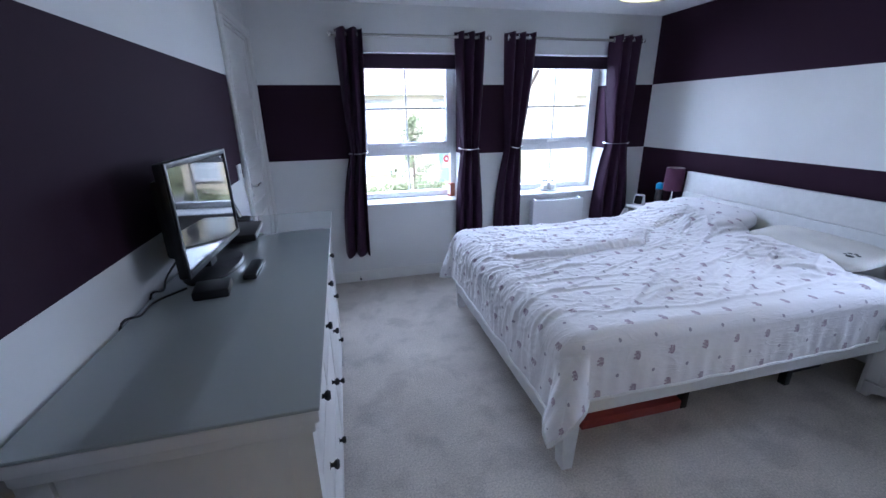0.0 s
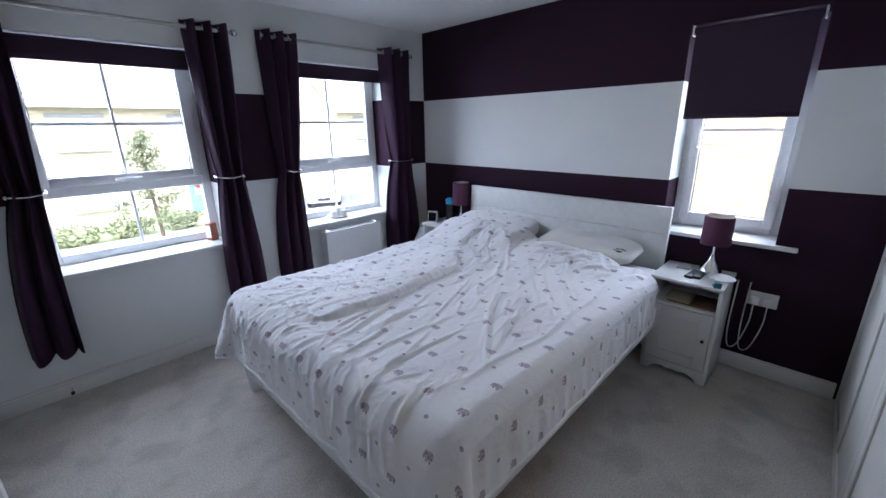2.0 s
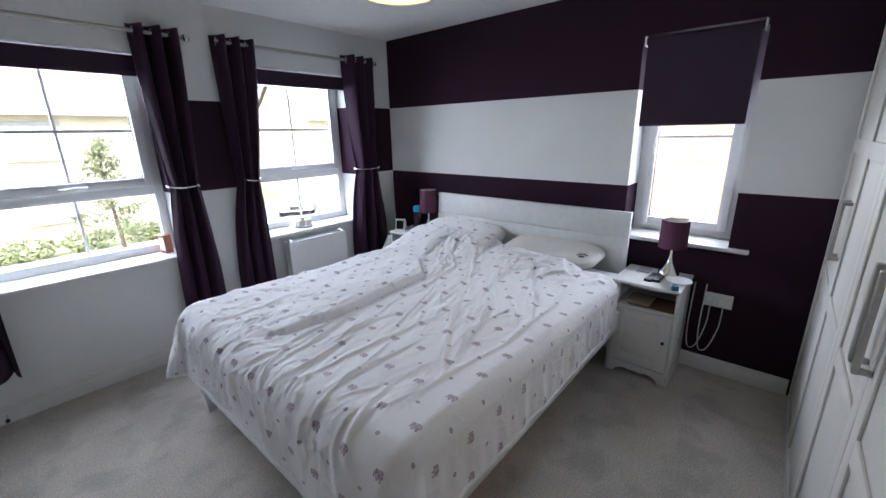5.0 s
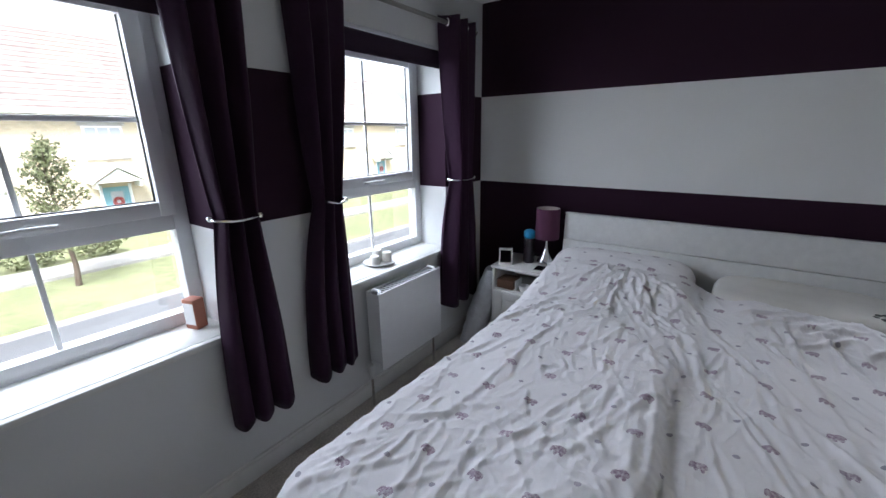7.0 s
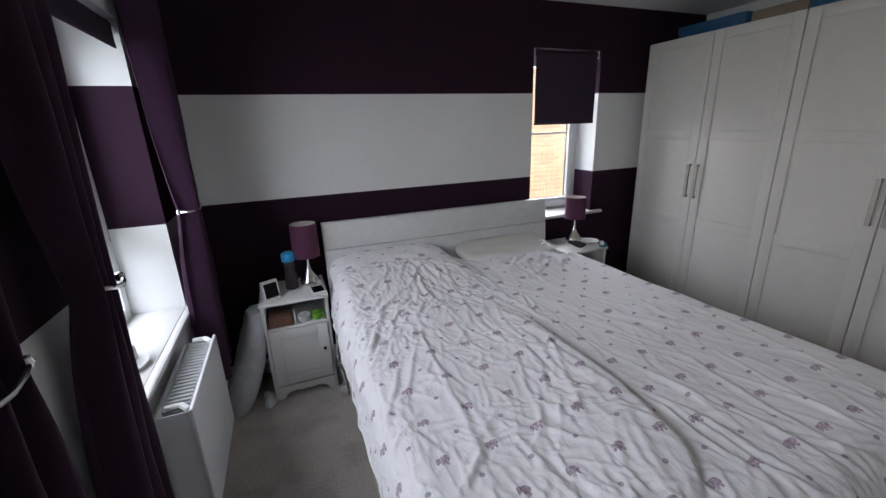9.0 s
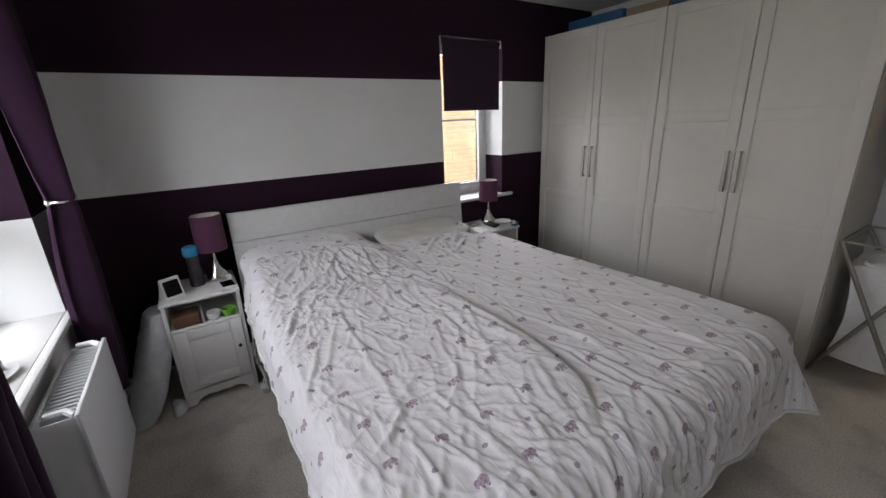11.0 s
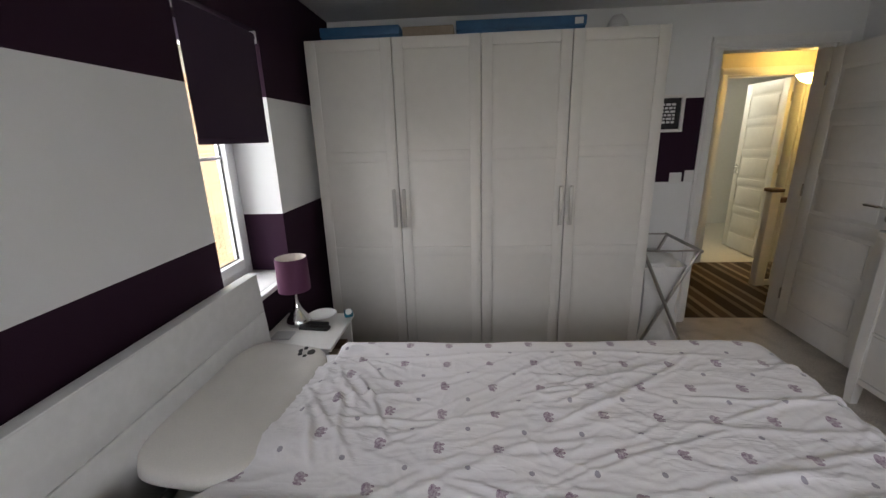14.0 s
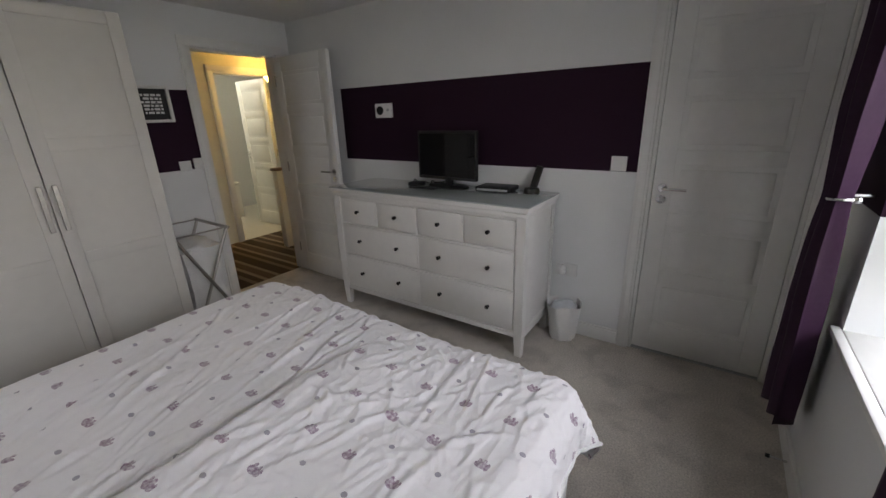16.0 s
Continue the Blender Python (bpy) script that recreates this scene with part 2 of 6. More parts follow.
def duvet_cloth():
    """White cotton printed with straight rows of plain plum blotches and small dots between them; laid out on the cloth's own metres."""
    m = mat("printed_duvet_cotton", (0.78, 0.765, 0.785), rough=0.88, bump=0.35, bump_scale=38, sheen=0.25)
    n, l = m.node_tree.nodes, m.node_tree.links
    b = n["Principled BSDF"]
    uv = n.new("ShaderNodeUVMap"); uv.uv_map = "cloth"
    sep = n.new("ShaderNodeSeparateXYZ"); l.new(uv.outputs["UV"], sep.inputs[0])

    def op(kind, a, c=None):
        q = n.new("ShaderNodeMath"); q.operation = kind
        for i, v in enumerate((a, c)):
            if v is None:
                continue
            if isinstance(v, (int, float)):
                q.inputs[i].default_value = v
            else:
                l.new(v, q.inputs[i])
        return q.outputs[0]

    def cells(px, py, ox, oy):
        row = op("DIVIDE", op("ADD", sep.outputs["Y"], oy), py)
        col = op("DIVIDE", op("ADD", sep.outputs["X"], ox), px)
        cx = op("MULTIPLY", op("SUBTRACT", op("FRACT", col), 0.5), px)
        cy = op("MULTIPLY", op("SUBTRACT", op("FRACT", row), 0.5), py)
        return cx, cy

    def oval(cx, cy, x, y, a, c):
        return op("LESS_THAN", op("ADD", op("POWER", op("ABSOLUTE", op("DIVIDE", op("SUBTRACT", cx, x), a)), 2.0),
                                  op("POWER", op("ABSOLUTE", op("DIVIDE", op("SUBTRACT", cy, y), c)), 2.0)), 1.0)
    cx, cy = cells(0.168, 0.15, 5.647, 4.6)
    blot = None
    for spec_ in ((0.002, -0.003, 0.012, 0.016), (0.002, 0.013, 0.010, 0.008), (-0.011, 0.006, 0.007, 0.005), (-0.011, -0.009, 0.007, 0.005), (-0.005, 0.018, 0.007, 0.004)):
        o_ = oval(cx, cy, *spec_)
        blot = o_ if blot is None else op("MAXIMUM", blot, o_)
    dx, dy = cells(0.168, 0.15, 5.731, 4.675)
    dot = oval(dx, dy, 0.0, 0.0, 0.0075, 0.0085)
    tn = n.new("ShaderNodeTexNoise"); tn.inputs["Scale"].default_value = 130; tn.inputs["Detail"].default_value = 3
    l.new(uv.outputs["UV"], tn.inputs["Vector"])
    wear = n.new("ShaderNodeMapRange"); wear.inputs["From Min"].default_value, wear.inputs["From Max"].default_value = 0.3, 0.62
    wear.inputs["To Min"].default_value, wear.inputs["To Max"].default_value = 0.3, 0.9
    l.new(tn.outputs["Fac"], wear.inputs["Value"])
    ink = op("MULTIPLY", blot, wear.outputs["Result"])
    vn = n.new("ShaderNodeTexNoise"); vn.inputs["Scale"].default_value = 5.0
    l.new(uv.outputs["UV"], vn.inputs["Vector"])
    tone = n.new("ShaderNodeMix"); tone.data_type = "RGBA"
    tone.inputs["A"].default_value, tone.inputs["B"].default_value = (0.24, 0.105, 0.185, 1), (0.18, 0.125, 0.2, 1)
    l.new(vn.outputs["Fac"], tone.inputs["Factor"])
    m1 = n.new("ShaderNodeMix"); m1.data_type = "RGBA"; m1.inputs["A"].default_value = (0.78, 0.765, 0.785, 1)
    l.new(ink, m1.inputs["Factor"]); l.new(tone.outputs["Result"], m1.inputs["B"])
    m2 = n.new("ShaderNodeMix"); m2.data_type = "RGBA"; m2.inputs["B"].default_value = (0.24, 0.22, 0.28, 1)
    l.new(op("MULTIPLY", dot, 0.8), m2.inputs["Factor"]); l.new(m1.outputs["Result"], m2.inputs["A"])
    l.new(m2.outputs["Result"], b.inputs["Base Color"])
    # fine sharp creases in the cotton, drawn out two ways
    under = b.inputs["Normal"].links[0].from_socket
    for k, (sx, sy, turn) in enumerate(((3.5, 15.0, 0.2), (4.5, 17.0, 0.75), (5.0, 14.0, -0.5))):
        mp = n.new("ShaderNodeMapping")
        mp.inputs["Rotation"].default_value = (0, 0, turn)
        mp.inputs["Scale"].default_value = (sx, sy, 1)
        mp.inputs["Location"].default_value = (3.7 * k, 1.9 * k, 0)
        l.new(uv.outputs["UV"], mp.inputs["Vector"])
        cn = n.new("ShaderNodeTexNoise"); cn.inputs["Scale"].default_value = 1.0; cn.inputs["Detail"].default_value = 2.0; cn.inputs["Distortion"].default_value = 0.9
        l.new(mp.outputs[0], cn.inputs["Vector"])
        ridge = op("SUBTRACT", 1.0, op("MINIMUM", op("MULTIPLY", op("ABSOLUTE", op("SUBTRACT", cn.outputs["Fac"], 0.5)), 9.0), 1.0))
        an = n.new("ShaderNodeTexNoise"); an.inputs["Scale"].default_value = 3.0 + k
        l.new(uv.outputs["UV"], an.inputs["Vector"])
        area = n.new("ShaderNodeMapRange"); area.inputs["From Min"].default_value, area.inputs["From Max"].default_value = 0.46, 0.6
        l.new(an.outputs["Fac"], area.inputs["Value"])
        cb = n.new("ShaderNodeBump"); cb.inputs["Strength"].default_value = 0.2; cb.inputs["Distance"].default_value = 0.004
        l.new(op("MULTIPLY", op("POWER", ridge, 2.0), area.outputs["Result"]), cb.inputs["Height"])
        l.new(under, cb.inputs["Normal"])
        under = cb.outputs["Normal"]
    l.new(under, b.inputs["Normal"])
    return m


DUVET = duvet_cloth()


# ---- helpers for building ----
def box(bm, x0, x1, y0, y1, z0, z1, bevel=0.0, m=None):
    vs = [bm.verts.new(v) for v in ((x0, y0, z0), (x1, y0, z0), (x1, y1, z0), (x0, y1, z0), (x0, y0, z1), (x1, y0, z1), (x1, y1, z1), (x0, y1, z1))]
    fs = [bm.faces.new([vs[i] for i in q]) for q in ((0, 3, 2, 1), (4, 5, 6, 7), (0, 1, 5, 4), (1, 2, 6, 5), (2, 3, 7, 6), (3, 0, 4, 7))]
    if bevel:
        es = list({e for f in fs for e in f.edges})
        r = bmesh.ops.bevel(bm, geom=es, offset=bevel, segments=2, profile=0.5, affect="EDGES", clamp_overlap=True)
        vs = list({v for f in r["faces"] for v in f.verts} | {v for v in vs if v.is_valid})
    if m is not None:
        bmesh.ops.transform(bm, matrix=m, verts=[v for v in vs if v.is_valid])
    return bm


def one(*a, **k):
    return box(bmesh.new(), *a, **k)


def ring_strip(bm, rings, closed=True, caps=True):
    """Joins rings of points into a skin."""
    made = [[bm.verts.new(p) for p in r] for r in rings]
    for a, b_ in zip(made, made[1:]):
        k = len(a)
        for i in range(k if closed else k - 1):
            j = (i + 1) % k
            bm.faces.new((a[i], a[j], b_[j], b_[i]))
    if caps and closed:
        bm.faces.new(list(reversed(made[0])))
        bm.faces.new(made[-1])
    return bm


def lathe(profile, seg=24, centre=(0, 0, 0), caps=True):
    bm = bmesh.new()
    cx, cy, cz = centre
    ring_strip(bm, [[(cx + max(r, 0.0004) * math.cos(2 * math.pi * i / seg), cy + max(r, 0.0004) * math.sin(2 * math.pi * i / seg), cz + z) for i in range(seg)]
                    for r, z in profile], caps=caps)
    return bm


def tube(points, radius, seg=8, bm=None):
    bm = bm or bmesh.new()
    pts = [Vector(p) for p in points]
    rings = []
    for i, p in enumerate(pts):
        d = (pts[min(i + 1, len(pts) - 1)] - pts[max(i - 1, 0)]).normalized()
        up = Vector((0, 0, 1)) if abs(d.z) < 0.9 else Vector((1, 0, 0))
        s = d.cross(up).normalized()
        t = s.cross(d).normalized()
        rings.append([p + radius * (math.cos(2 * math.pi * k / seg) * s + math.sin(2 * math.pi * k / seg) * t) for k in range(seg)])
    return ring_strip(bm, rings)


def smooth_path(points, steps=8):
    p = [Vector(q) for q in points]
    p = [p[0] * 2 - p[1]] + p + [p[-1] * 2 - p[-2]]
    out = []
    for a, b_, c, d in zip(p, p[1:], p[2:], p[3:]):
        for i in range(steps):
            t = i / steps
            out.append(0.5 * ((2 * b_) + (c - a) * t + (2 * a - 5 * b_ + 4 * c - d) * t * t + (3 * b_ - a - 3 * c + d) * t ** 3))
    return out + [p[-2]]


def link(name, bm, material, smooth=None):
    bmesh.ops.recalc_face_normals(bm, faces=bm.faces[:])
    me = bpy.data.meshes.new(name)
    bm.to_mesh(me)
    bm.free()
    me.materials.append(material)
    if smooth:
        me.shade_smooth()
        me.set_sharp_from_angle(angle=radians(smooth))
    return new(name, me)


def part(name, bm, material, parent, label="", smooth=35):
    o = link(name, bm, material, smooth)
    o.parent = parent
    if label:
        tagged(o, label=label)
    return o


def thing(name, label, category, place=(0, 0, 0), turn=0, group="", kind=""):
    o = new(name)
    o.empty_display_size = 0.05
    o.matrix_basis = pose(*place, 0, 0, turn)
    return tagged(o, label, category, group, kind)


def solid(name, bm, material, label, category, kind="", smooth=35, group=""):
    return tagged(link(name, bm, material, smooth), label, category, group, kind)


# ---- the room's shell ----
XL, XR, YB, YF, ZC = -0.70, 2.90, -0.68, 3.20, 2.303
FRONT_T, SIDE_T = 0.30, 0.30
W1 = (0.045, 0.972)
W2 = (1.515, 2.448)
WZ = (0.70, 1.965)
W3Y, W3Z = (0.365, 0.953), (0.79, 2.012)
DOOR_X, DOOR_Z = (-0.548, 0.19), 2.03
D2_Y = (2.432, 3.14)


def wall_mesh(spans):
    bm = bmesh.new()
    for s in spans:
        box(bm, *s)
    return bm


def structure(name, bm, material, label, category, smooth=None):
    return tagged(link(name, bm, material, smooth), label, category, kind="structure")


structure("wall_north", wall_mesh([
    (XL - 0.12, W1[0], YF, YF + FRONT_T, 0, ZC), (W1[1], W2[0], YF, YF + FRONT_T, 0, ZC), (W2[1], XR + SIDE_T, YF, YF + FRONT_T, 0, ZC),
    (W1[0], W1[1], YF, YF + FRONT_T, 0, WZ[0]), (W1[0], W1[1], YF, YF + FRONT_T, WZ[1], ZC),
    (W2[0], W2[1], YF, YF + FRONT_T, 0, WZ[0]), (W2[0], W2[1], YF, YF + FRONT_T, WZ[1], ZC)]),
    banded_paint("window_wall_paint", True), "white wall with a plum painted band and two windows", "wall")
structure("wall_east", wall_mesh([
    (XR, XR + SIDE_T, YB - 0.12, W3Y[0], 0, ZC), (XR, XR + SIDE_T, W3Y[1], YF, 0, ZC),
    (XR, XR + SIDE_T, W3Y[0], W3Y[1], 0, W3Z[0]), (XR, XR + SIDE_T, W3Y[0], W3Y[1], W3Z[1], ZC)]),
    banded_paint("headboard_wall_paint", False), "plum wall with a broad white painted band behind the bed", "wall")
structure("wall_west", wall_mesh([
    (XL - 0.12, XL, YB - 0.12, D2_Y[0], 0, ZC), (XL - 0.12, XL, D2_Y[1], YF, 0, ZC), (XL - 0.12, XL, D2_Y[0], D2_Y[1], 2.03, ZC)]),
    banded_paint("dresser_wall_paint", True, ("Y", -0.04, 2.366)), "white wall with a plum painted band above the chest of drawers", "wall")
structure("wall_south", wall_mesh([
    (XL, DOOR_X[0], YB - 0.12, YB, 0, ZC), (DOOR_X[1], XR, YB - 0.12, YB, 0, ZC), (DOOR_X[0], DOOR_X[1], YB - 0.12, YB, DOOR_Z, ZC)]),
    banded_paint("door_wall_paint", True, ("X", 0.247, 0.85)), "white wall with a short plum painted band beside the doorway", "wall")
structure("floor", one(XL - 0.2, XR, YB - 0.06, YF, -0.05, 0.0), CARPET, "worn beige fitted carpet with darker trodden marks", "carpet")
structure("ceiling", one(XL - 0.12, XR + SIDE_T, YB - 0.12, YF + FRONT_T, ZC, ZC + 0.1), CEIL, "plain white painted ceiling", "ceiling")


def skirting(name, runs):
    bm = bmesh.new()
    for x0, x1, y0, y1 in runs:
        box(bm, x0, x1, y0, y1, 0, 0.085, 0.003)
        if x1 - x0 > y1 - y0:
            near = y0 < 1
            box(bm, x0, x1, y0 if near else y0 + 0.005, y1 - 0.005 if near else y1, 0.084, 0.1, 0.003)
        else:
            near = x0 < 1
            box(bm, x0 if near else x0 + 0.005, x1 - 0.005 if near else x1, y0, y1, 0.084, 0.1, 0.003)
    return structure(name, bm, GLOSS, "white painted skirting board", "skirting board", 30)


skirting("baseboard_north", [(XL + 0.002, XR - 0.016, YF - 0.016, YF - 0.001)])
skirting("baseboard_east", [(XR - 0.016, XR - 0.001, YB + 0.65, YF - 0.017)])
skirting("baseboard_west", [(XL + 0.001, XL + 0.016, 0.1, D2_Y[0] - 0.07)])
skirting("baseboard_south", [(DOOR_X[1] + 0.07, 0.82, YB + 0.001, YB + 0.016)])


def architrave(name, axis, a0, a1, face, out, top):
    """Moulded frame round a doorway on the wall at `face`, proud of it towards `out`, with the lining in the opening."""
    t = thing(name, "white gloss painted door frame", "door frame", kind="structure")
    w, d = 0.066, 0.018
    for nm, lo, hi, z0, z1 in (("left_casing", a0 - w, a0, 0, top), ("right_casing", a1, a1 + w, 0, top), ("head_casing", a0 - w, a1 + w, top, top + w)):
        bm = bmesh.new()
        for k, (inset, dep) in enumerate(((0.0, d), (0.014, d + 0.006))):
            f0, f1 = sorted((face + out * 0.001, face + out * dep))
            lo2, hi2 = lo + inset, hi - inset
            zz1 = z1 - (inset if nm == "head_casing" else 0)
            zz0 = z0 + (inset if nm == "head_casing" else 0)
            if axis == "x":
                box(bm, lo2, hi2, f0, f1, zz0, zz1, 0.003)
            else:
                box(bm, f0, f1, lo2, hi2, zz0, zz1, 0.003)
        part(nm, bm, GLOSS, t)
    for nm, lo, hi, z0, z1 in (("left_lining", a0, a0 + 0.02, 0, top), ("right_lining", a1 - 0.02, a1, 0, top), ("head_lining", a0 + 0.02, a1 - 0.02, top - 0.02, top)):
        f0, f1 = sorted((face + out * 0.002, face - out * 0.122))
        part(nm, one(lo, hi, f0, f1, z0, z1, 0.002) if axis == "x" else one(f0, f1, lo, hi, z0, z1, 0.002), GLOSS, t)
    return t


architrave("door_frame_landing", "x", DOOR_X[0], DOOR_X[1], YB, 1, DOOR_Z)
architrave("door_frame_cupboard", "y", D2_Y[0], D2_Y[1], XL, 1, 2.03)


def panel_door(name, label, width, height, place, turn, handle_side, handles=(1, -1), panels=5):
    """Moulded door leaf of horizontal sunk panels. Local x runs along the leaf from the hinge, y through it."""
    t = thing(name, label, "door", place, turn, kind="structure")
    th = 0.036
    bm = one(0, width, -th / 2 + 0.006, th / 2 - 0.006, 0, height)
    st, rl = 0.095, 0.075
    for s in (-1, 1):
        y0, y1 = sorted((s * (th / 2 - 0.007), s * th / 2))
        box(bm, 0, st, y0, y1, 0, height, 0.002)
        box(bm, width - st, width, y0, y1, 0, height, 0.002)
        ph = (height - 0.12 - 0.19 - rl * (panels - 1)) / panels
        z = 0.19
        box(bm, st, width - st, y0, y1, 0, 0.19, 0.002)
        for i in range(panels):
            c0, c1 = sorted((s * (th / 2 - 0.008), s * (th / 2 - 0.001)))
            box(bm, st + 0.03, width - st - 0.03, c0, c1, z + 0.03, z + ph - 0.03, 0.006)
            z += ph
            box(bm, st, width - st, y0, y1, z, z + (rl if i < panels - 1 else 0.12), 0.002)
            z += rl
    part("leaf", bm, GLOSS, t, smooth=30)
    hx = width - 0.05
    for s in handles:
        y = s * th / 2
        rose = lathe([(0.0, 0), (0.025, 0), (0.026, 0.004), (0.022, 0.009), (0.0, 0.01)], 20)
        bmesh.ops.rotate(rose, verts=rose.verts[:], matrix=Matrix.Rotation(radians(-90 * s), 3, "X"))
        bmesh.ops.translate(rose, verts=rose.verts[:], vec=(hx, y, 1.03))
        part("rose", rose, CHROME, t, "chrome handle rose")
        lev = tube(smooth_path([(hx, y, 1.03), (hx, y + s * 0.035, 1.03), (hx - 0.02, y + s * 0.046, 1.03), (hx - 0.06, y + s * 0.047, 1.031), (hx - 0.12, y + s * 0.045, 1.03)], 5), 0.0085, 10)
        part("lever_handle", lev, CHROME, t, "chrome lever handle")
        lock = lathe([(0.0, 0), (0.024, 0), (0.025, 0.004), (0.021, 0.008), (0.008, 0.009), (0.0, 0.02)], 18)
        bmesh.ops.rotate(lock, verts=lock.verts[:], matrix=Matrix.Rotation(radians(-90 * s), 3, "X"))
        bmesh.ops.translate(lock, verts=lock.verts[:], vec=(hx, y, 0.965))
        part("thumb_turn", lock, CHROME, t, "chrome thumb turn")
    for z in (0.2, 1.0, 1.75):
        part("hinge", one(-0.006, 0.004, -th / 2 - 0.008, -th / 2 + 0.004, z, z + 0.09, 0.002), STEEL, t, "steel hinge")
    return t


panel_door("door_1", "white moulded panel door standing open against the chest of drawers", 0.715, 1.985, (DOOR_X[0] + 0.022, YB + 0.03, 0.012), 88.3, 1)
panel_door("door_2", "closed white moulded panel cupboard door", D2_Y[1] - D2_Y[0] - 0.046, 1.985, (XL - 0.022, D2_Y[1] - 0.023, 0.022), -90, 1, handles=(1,))
# added grey strip that draws the shadow line under the cupboard door
structure("threshold_cupboard", one(XL - 0.04, XL - 0.008, D2_Y[0] + 0.021, D2_Y[1] - 0.021, 0.0005, 0.006, 0.002), GREYFIN, "thin grey strip drawn as the shadow line below the cupboard door", "threshold")
structure("cupboard_back", one(XL - 0.2, XL - 0.13, D2_Y[0] - 0.1, D2_Y[1] + 0.1, 0, 2.2), PAINT, "plain wall closing the cupboard", "wall")


# ---- windows ----
def frame_parts(t, lo, hi, z0, z1, face, axis, sash_w, depth=0.065, upper_from=None):
    """White plastic window in an opening: outer frame, top sash, glazing bars and panes. axis: the wall runs along x or y."""
    def b(l0, l1, d0, d1, a, c, bev=0.004):
        return one(l0, l1, face + d0, face + d1, a, c, bev) if axis == "x" else one(face + d0, face + d1, l0, l1, a, c, bev)

    def bb(bm, l0, l1, d0, d1, a, c, bev=0.004):
        return box(bm, l0, l1, face + d0, face + d1, a, c, bev) if axis == "x" else box(bm, face + d0, face + d1, l0, l1, a, c, bev)
    fw = 0.055
    bm = b(lo, lo + fw, 0, depth, z0, z1)
    bb(bm, hi - fw, hi, 0, depth, z0, z1)
    bb(bm, lo + fw, hi - fw, 0, depth, z0, z0 + fw)
    bb(bm, lo + fw, hi - fw, 0, depth, z1 - fw, z1)
    if upper_from:
        bb(bm, lo + fw, hi - fw, 0, depth, upper_from - 0.035, upper_from + 0.03)
    part("window_frame", bm, UPVC, t)
    base = upper_from + 0.025 if upper_from else z0 + fw - 0.012
    s0, s1, a, c = lo + fw - 0.012, hi - fw + 0.012, base, z1 - fw + 0.012
    bm = b(s0, s0 + sash_w, -0.016, 0.03, a, c)
    bb(bm, s1 - sash_w, s1, -0.016, 0.03, a, c)
    bb(bm, s0 + sash_w, s1 - sash_w, -0.016, 0.03, a, a + sash_w)
    bb(bm, s0 + sash_w, s1 - sash_w, -0.016, 0.03, c - sash_w, c)
    part("sash", bm, UPVC, t)
    g0, g1, ga, gc = s0 + sash_w, s1 - sash_w, a + sash_w, c - sash_w
    # gaskets round the glass
    bm = b(g0, g0 + 0.005, 0.012, 0.02, ga, gc, 0)
    bb(bm, g1 - 0.005, g1, 0.012, 0.02, ga, gc, 0)
    bb(bm, g0, g1, 0.0125, 0.0205, ga, ga + 0.005, 0)
    part("gasket", bm, BLACKP, t, "black rubber gasket")
    panes = [(g0, g1, ga, gc)]
    if upper_from:
        panes.append((lo + fw, hi - fw, z0 + fw, upper_from - 0.035))
    for p in panes:
        o = part("pane", b(p[0], p[1], 0.024, 0.028, p[2], p[3], 0), PANE, t, "clear window glass")
        o.visible_shadow = False
    return b, (g0, g1, ga, gc)


def front_window(name, span):
    t = thing(name, "white plastic casement window with thin glazing bars", "window", kind="structure")
    lo, hi = span
    b, (g0, g1, ga, gc) = frame_parts(t, lo, hi, WZ[0] + 0.025, WZ[1], YF + 0.215, "x", 0.055, upper_from=1.155)
    mid = (lo + hi) / 2
    part("glazing_bar", b(g0, g1, 0.012, 0.022, 1.522, 1.54, 0.002), UPVC, t)
    part("glazing_bar", b(mid - 0.008, mid + 0.008, 0.0125, 0.0225, ga, gc, 0.002), UPVC, t)
    part("glazing_bar", b(mid - 0.008, mid + 0.008, 0.0125, 0.0225, WZ[0] + 0.08, 1.12, 0.002), UPVC, t)
    hz = 1.2
    part("window_handle", tube(smooth_path([(mid - 0.06, YF + 0.2, hz), (mid - 0.055, YF + 0.175, hz), (mid, YF + 0.168, hz + 0.004), (mid + 0.07, YF + 0.172, hz + 0.002)], 4), 0.007, 8), WPLAST, t, "white lever handle")
    bm = one(lo - 0.0, hi + 0.0, YF, YF + 0.22, WZ[0] + 0.001, WZ[0] + 0.026, 0.004)
    box(bm, lo - 0.03, hi + 0.03, YF - 0.032, YF - 0.001, WZ[0] + 0.001, WZ[0] + 0.026, 0.006)
    part("window_sill", bm, GLOSS, t, "white gloss window board")
    return t


front_window("window_1", W1)
front_window("window_2", W2)
t3 = thing("window_3", "narrow white plastic window facing a brick wall", "window", kind="structure")
fb, (q0, q1, qa, qc) = frame_parts(t3, W3Y[0], W3Y[1], W3Z[0] + 0.025, W3Z[1], XR + 0.215, "y", 0.05)
part("glazing_bar", fb(q0, q1, 0.012, 0.022, 1.425, 1.441, 0.002), UPVC, t3)
sl = one(XR, XR + 0.22, W3Y[0], W3Y[1], W3Z[0] + 0.001, W3Z[0] + 0.026, 0.004)
box(sl, XR - 0.035, XR - 0.001, W3Y[0] - 0.1, W3Y[1] - 0.02, W3Z[0] + 0.001, W3Z[0] + 0.026, 0.006)
part("window_sill", sl, GLOSS, t3, "white gloss window board")
